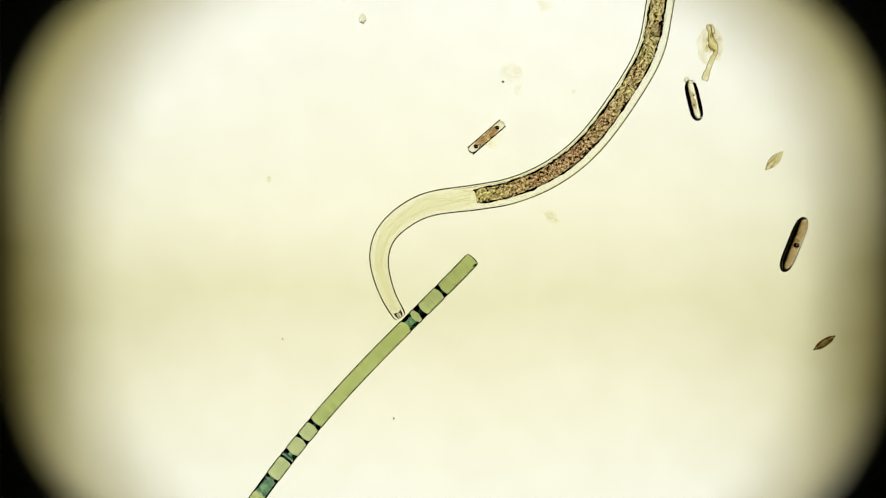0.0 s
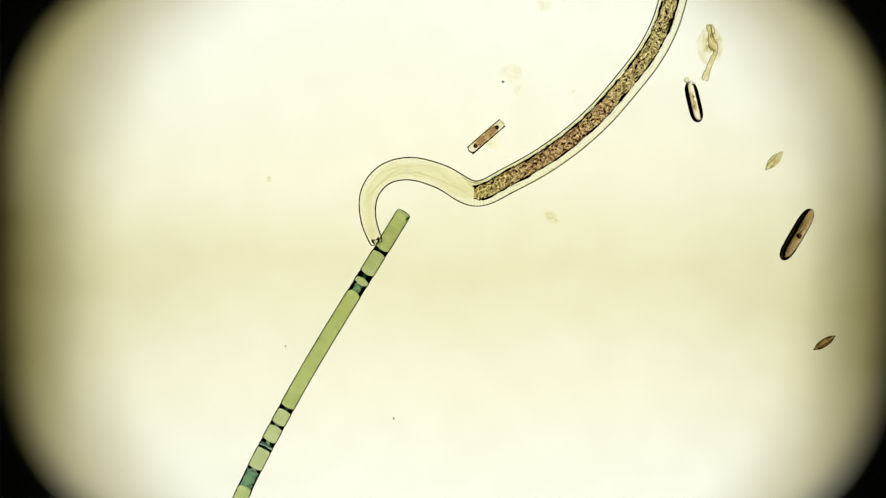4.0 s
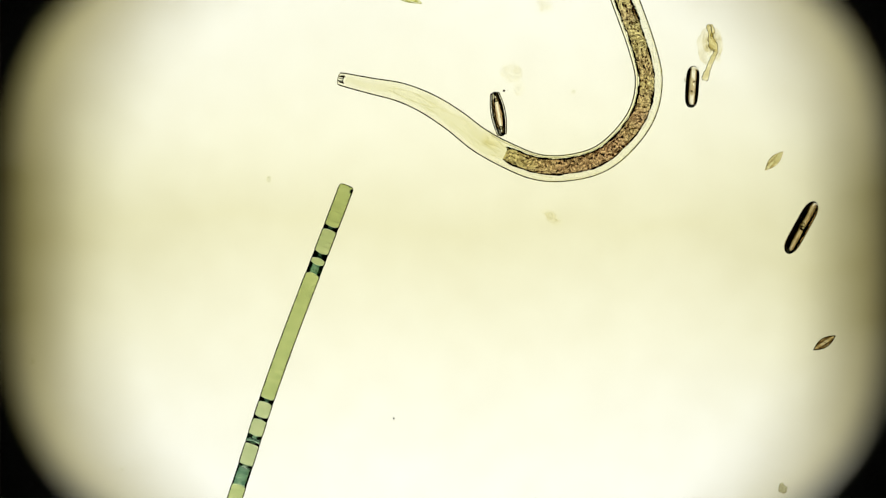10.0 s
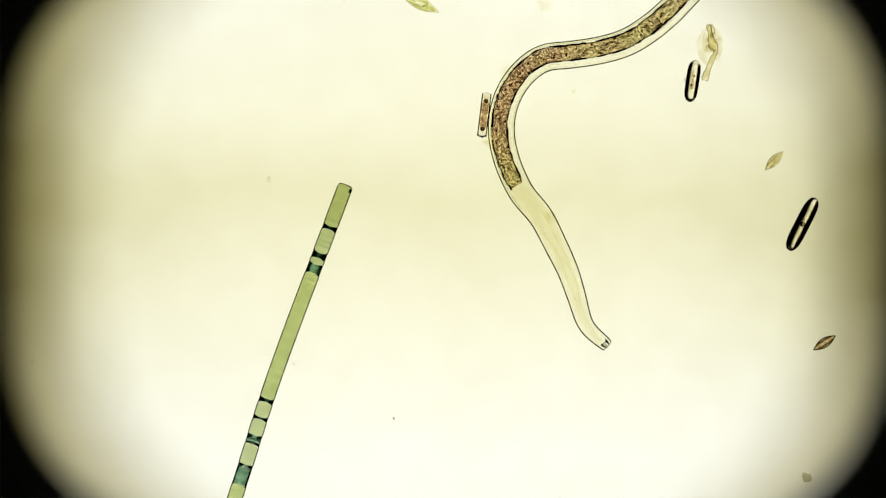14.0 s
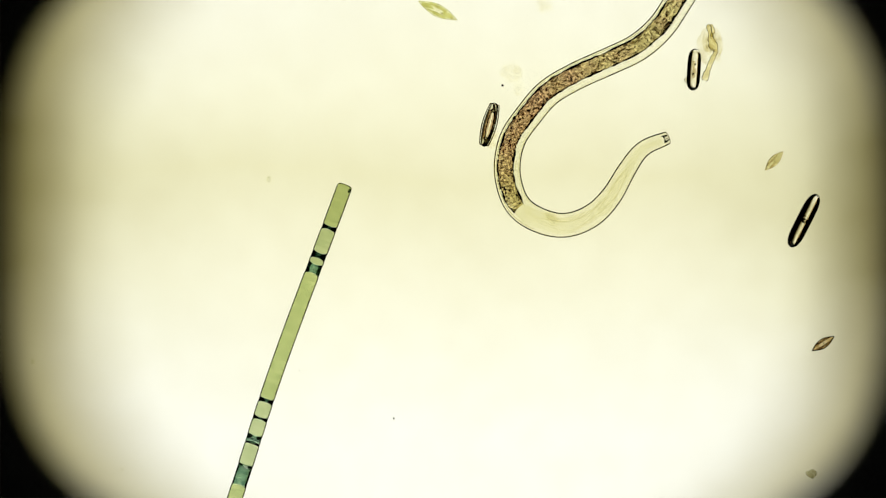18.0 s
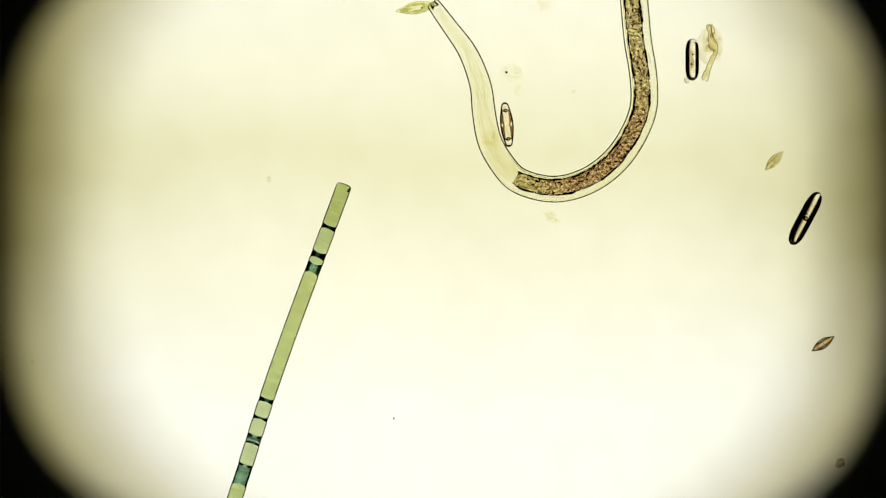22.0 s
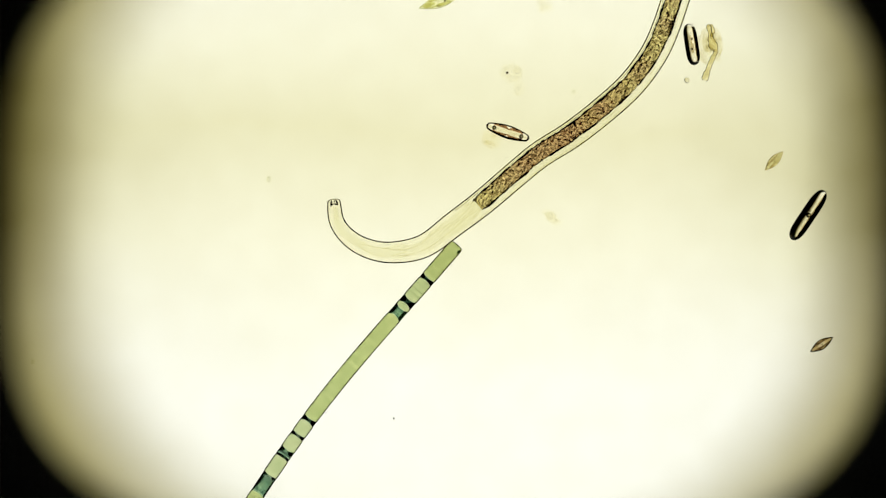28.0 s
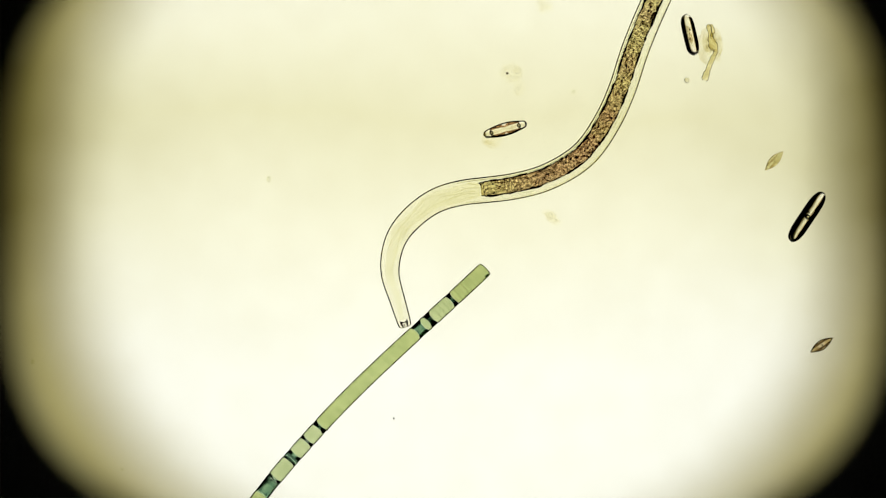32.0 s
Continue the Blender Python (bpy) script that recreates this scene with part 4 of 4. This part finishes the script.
    worm(29.0, "833,570 790,560 752,535 730,505 724,462 735,420 768,380 803,355 839,339", "900,312 962,282 1015,248 1068,198 1110,143 1147,88 1175,45 1193,0")
    worm(29.5, "1012,585 1000,545 968,517 918,500 868,472 840,435 829,390 841,340", "865,293 908,258 962,233 1020,205 1075,175 1120,130 1155,85 1180,40 1198,0")
    worm(30.0, "684,562 720,588 760,596 800,583 832,543 848,499 860,450 868,382", "880,335 908,280 953,231 1002,194 1055,157 1108,112 1153,68 1175,30 1195,0")
    worm(30.5, "639,388 655,425 687,465 730,488 770,494 820,482 862,447 894,403", "915,350 938,290 972,237 1010,190 1055,150 1105,102 1145,55 1185,0")
    worm(31.0, "623,267 660,303 705,345 748,385 790,412 840,425 880,418 907,404", "945,365 980,309 1004,265 1024,215 1055,152 1093,97 1134,47 1169,2")
    worm(31.5, "560,285 620,287 680,301 740,321 800,350 850,373 888,376", "942,366 993,333 1027,290 1045,240 1056,190 1073,130 1098,75 1140,5")
    worm(32.0, "718,579 703,530 690,480 700,425 727,388 772,355 820,341 855,337", "910,330 970,313 1033,274 1074,217 1100,161 1123,91 1145,36 1161,0")


def filament_rows():
    """Seconds, the tip, and two bands lower down."""
    for t, *v in ((0, 838, 457, 556, 752, 466, 867), (0.5, 896, 509, 580, 769, 484, 867), (1, 938, 558, 593, 781, 490, 868),
                  (1.5, 919, 534, 588, 775, 485, 871), (1.6, 908, 546, 588, 776, 485, 871), (1.7, 755, 400, 525, 740, 454, 860),
                  (1.8, 715, 373, 510, 731, 446, 858), (2, 642, 341, 482, 715, 432, 853), (2.5, 604, 327, 470, 709, 426, 850),
                  (3, 587, 320, 462, 707, 421, 847), (3.2, 612, 327, 471, 711, 425, 850), (3.5, 615, 328, 472, 711, 425, 851)):
        filament_at(t, v[:2], v[2:4], v[4:])
    for t, *v in ((4, 716, 375, 505, 726, 438, 855), (4.5, 838, 457, 556, 752, 466, 867), (4.9, 896, 509, 580, 769, 484, 867),
                  (5.2, 938, 558, 593, 781, 490, 868), (5.3, 919, 536, 588, 775, 485, 871), (5.4, 760, 402, 527, 741, 455, 860),
                  (5.5, 689, 360, 503, 723, 443, 856), (6, 646, 340, 484, 716, 433, 851), (6.5, 625, 333, 476, 714, 429, 851),
                  (7, 626, 334, 476, 714, 429, 851), (7.5, 593, 321, 464, 710, 423, 850), (8, 615, 329, 471, 712, 426, 850)):
        filament_at(t, v[:2], v[2:4], v[4:])
    for t, *v in ((9, 615, 328, 471, 712, 426, 850), (11, 613, 328, 470, 712, 426, 850), (12.5, 610, 327, 470, 712, 426, 850),
                  (13, 608, 326, 469, 712, 426, 850), (13.5, 612, 327, 470, 712, 426, 850), (18.5, 611, 327, 470, 712, 426, 850),
                  (19.5, 609, 327, 470, 712, 426, 850), (20.5, 612, 327, 470, 712, 426, 850), (22, 610, 326, 470, 712, 426, 850),
                  (22.5, 605, 325, 468, 711, 426, 849), (22.8, 638, 339, 478, 715, 429, 851), (23, 709, 370, 501, 724, 436, 854)):
        filament_at(t, v[:2], v[2:4], v[4:])
    for t, *v in ((23.5, 850, 467, 555, 752, 464, 867), (24, 894, 509, 575, 765, 476, 871), (24.2, 893, 524, 578, 768, 478, 871),
                  (24.3, 764, 404, 527, 738, 453, 860), (24.4, 715, 372, 509, 728, 444, 856), (24.5, 683, 357, 498, 722, 439, 854),
                  (25, 568, 315, 456, 708, 421, 848), (25.5, 584, 319, 459, 708, 420, 848), (26, 700, 366, 498, 723, 435, 854),
                  (26.5, 884, 500, 571, 763, 474, 870), (27, 835, 456, 558, 751, 468, 868), (27.5, 809, 432, 550, 746, 466, 867)):
        filament_at(t, v[:2], v[2:4], v[4:])
    for t, *v in ((28, 809, 433, 545, 746, 462, 865), (28.5, 807, 432, 544, 744, 462, 864), (29, 918, 535, 588, 775, 485, 873),
                  (29.5, 902, 516, 577, 769, 478, 870), (30, 726, 377, 518, 729, 452, 858), (30.5, 641, 339, 484, 717, 435, 853),
                  (31, 607, 326, 470, 712, 427, 850), (31.5, 623, 331, 473, 714, 429, 850), (32, 860, 475, 564, 758, 470, 867)):
        filament_at(t, v[:2], v[2:4], v[4:])


def glide(ob, rows, z):
    """Rows of seconds, place on the slide, turn and roll in degrees."""
    walk(ob, [(t, pose(*spot(x, y, z), 0, 0, turn) @ pose(0, 0, 0, roll)) for t, x, y, turn, roll in rows])


def motions():
    worm_rows()
    filament_rows()
    times = [i / 10 for i in range(321)]
    paths = [[] for _ in pieces]
    for t in times:
        v = between(crawl, t)
        gut, length, ang = v[:2], v[2], v[3:]
        step = np.concatenate([np.full(FRONT, length / FRONT), np.full(REAR, STEP)])
        d = np.stack([np.cos(ang), -np.sin(ang)], 1) * step[:, None]
        p = np.concatenate([[[0, 0]], np.cumsum(d, axis=0)])
        p = p - p[FRONT] + gut
        mid = (p[:-1] + p[1:]) / 2
        for k, path in enumerate(paths):
            path.append((t, Matrix.Translation(spot(*mid[k], WORM_Z)) @ Matrix.Rotation(ang[k], 4, "Z")))
    for ob, path in zip(pieces, paths):
        walk(ob, path)
    paths = [[] for _ in cells]
    for t in times:
        v = between(bends, t)
        ang = v[2:]
        d = np.stack([np.cos(ang), -np.sin(ang)], 1) * 10.0
        p = v[:2] + np.concatenate([[[0, 0]], np.cumsum(d, axis=0)])
        for (ob, s), path in zip(cells, paths):
            k = min(len(ang) - 1, int(s / 10))
            q = p[k] + d[k] * (s / 10 - k)
            a = float(np.interp(s / 10 - 0.5, np.arange(len(ang)), ang))
            path.append((t, Matrix.Translation(spot(*q, FIL_Z)) @ Matrix.Rotation(a, 4, "Z")))
    for (ob, s), path in zip(cells, paths):
        walk(ob, path)
    glide(pushed, [(0, 861, 243, 41, 0), (3.5, 861, 243, 41, 0), (5.5, 857, 237, 41, 0), (6, 858, 236, 29, 0), (7.5, 858, 236, 29, 0),
                   (8, 866, 229, -31, 10), (8.5, 879, 208, -70, 60), (9, 890, 208, -89, 90), (9.5, 886, 202, -80, 80), (10, 882, 202, -80, 62),
                   (10.5, 884, 201, -84, 60), (11, 886, 200, -87, 90), (12, 884, 197, -90, 80), (12.5, 878, 202, -78, 60), (13, 874, 205, -74, 50),
                   (13.5, 870, 205, -70, 0), (14, 857, 204, -97, 0), (14.5, 862, 207, -107, 0), (16.5, 869, 215, -120, 0), (17, 868, 217, -121, 25),
                   (17.5, 868, 219, -114, 40), (18, 866, 221, -105, 55), (18.5, 866, 222, -103, 60), (19, 868, 225, -110, 90), (19.5, 867, 227, -100, 90),
                   (20, 867, 228, -100, 90), (20.5, 868, 229, -102, 90), (21, 882, 229, -101, 90), (21.5, 898, 224, -98, 90), (22, 897, 221, -84, 90),
                   (22.5, 892, 221, -54, 90), (23, 889, 225, -50, 90), (23.5, 889, 225, -39, 90), (24, 887, 225, -27, 80), (24.5, 889, 228, -20, 80),
                   (25, 891, 229, -22, 90), (25.5, 891, 229, -20, 90), (27.5, 897, 234, -18, 90), (29, 900, 233, -18, 90), (29.5, 893, 231, 16, 90),
                   (30, 892, 229, 20, 90), (30.5, 893, 231, 16, 90), (32, 894, 229, 15, 90)], 0.0102)
    glide(drifting, [(0, 1228, 178, 103, 0), (5.5, 1228, 181, 103, 0), (6, 1228, 177, 103, 6), (7, 1231, 165, 104, 11), (7.5, 1224, 161, 89, 8),
                     (8, 1225, 158, 88, 0), (10, 1225, 154, 86, 12), (12, 1225, 149, 80, 10), (14.5, 1226, 142, 82, 0), (17, 1228, 128, 84, 0),
                     (20, 1228, 116, 90, 0), (22, 1225, 106, 90, 0), (24, 1226, 97, 95, 0), (25.5, 1226, 92, 96, 0), (28, 1224, 79, 99, 0),
                     (30, 1224, 72, 105, 0), (32, 1221, 62, 103, 0)], 0.0102)
    glide(large, [(0, 1405, 433, 68, 88), (1, 1405, 427, 66, 76), (1.5, 1405, 424, 65, 50), (2, 1406, 421, 63, 16), (2.5, 1407, 419, 62, 40), (3, 1408, 418, 62, 62), (6, 1414, 409, 59, 76),
                  (7, 1415, 407, 60, 78), (8, 1416, 406, 60, 70), (9, 1417, 405, 60, 58), (10, 1418, 403, 61, 18), (11, 1418, 402, 62, 8), (13, 1419, 399, 63, 0),
                  (19, 1423, 390, 63, 0), (22, 1425, 387, 62, 0), (24, 1428, 382, 57, 0), (28, 1430, 381, 56, 0), (32, 1428, 384, 56, 0)], 0.0112)
    glide(brown, [(0, 1459, 607, 33, 42), (3, 1459, 607, 33, 38), (7, 1459, 607, 33, 10), (14.5, 1459, 607, 33, 2), (16.5, 1457, 608, 33, 0), (25, 1456, 609, 33, 0), (28, 1454, 610, 33, 0), (32, 1454, 611, 33, 0)], 0.0067)
    glide(floating, [(0, 690, -45, -30, 0), (6, 694, -30, -28, 0), (9, 706, -14, -26, 0), (11, 720, -6, -26, 0), (13, 736, 3, -26, 0),
                     (14.5, 746, 7, -26, 0), (17, 768, 17, -26, 0), (19, 784, 22, -26, 0), (20, 797, 27, -25, 0), (21, 804, 30, -26, 0),
                     (21.5, 809, 33, -26, 0), (22, 738, 14, 10, 0), (22.5, 743, 22, 32, 0), (23, 748, 17, 28, 0), (24, 752, 11, 24, 0),
                     (25.5, 756, 10, 22, 0), (27.5, 772, 6, 18, 0), (28, 778, 3, 18, 0), (29, 786, 0, 16, 0), (30, 799, -6, 15, 0), (32, 815, -20, 12, 0)], 0.0075)
    glide(grit, [(0, 890, 145, 0, 0), (7, 890, 145, 0, 0), (8, 892, 155, 0, 0), (11, 892, 161, 0, 0), (13, 892, 161, 0, 0), (14.5, 889, 152, 0, 0), (20.5, 891, 151, 0, 0), (21, 896, 128, 0, 0),
                 (32, 898, 130, 0, 0)], 0.0015)
    glide(clump, [(0, 1360, 960, 0, 0), (6, 1375, 905, 10, 0), (9, 1384, 876, 20, 0), (13, 1400, 846, 40, 0), (14, 1428, 846, 50, 0), (17, 1422, 838, 80, 0),
                  (20, 1484, 842, 120, 0), (24, 1491, 782, 160, 0), (28, 1590, 760, 190, 0), (32, 1680, 740, 220, 0)], 0.004)
    glide(bubble, [(0, 642, 34, 0, 0), (0.5, 655, 6, 10, 0), (1, 668, -30, 20, 0), (3, 690, -70, 40, 0), (32, 700, -200, 60, 0)], 0.003)
    glide(drifter, [(0, 500, 600, 0, 0), (14, 520, 645, 0, 0), (18, 530, 656, 20, 0), (22, 552, 666, 40, 0), (27, 575, 720, 60, 0), (32, 580, 762, 80, 0)], 0.0012)
    rise = ((0.0, -0.02), (9.0, 0.02), (20.0, 0.06), (32.0, 0.105))
    walk(iris, [(t, pose(0.016, y, IRIS)) for t, y in rise])
    # the added ring shifts with the drift of the vignette
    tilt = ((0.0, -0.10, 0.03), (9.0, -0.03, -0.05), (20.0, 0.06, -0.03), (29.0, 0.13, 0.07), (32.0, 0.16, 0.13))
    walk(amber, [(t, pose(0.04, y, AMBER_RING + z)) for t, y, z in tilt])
    # sliding the screen carries its painted flicker band up the field
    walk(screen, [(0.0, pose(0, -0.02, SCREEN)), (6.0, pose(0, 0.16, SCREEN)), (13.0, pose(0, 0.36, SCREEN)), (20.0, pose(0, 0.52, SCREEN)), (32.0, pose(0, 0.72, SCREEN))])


motions()
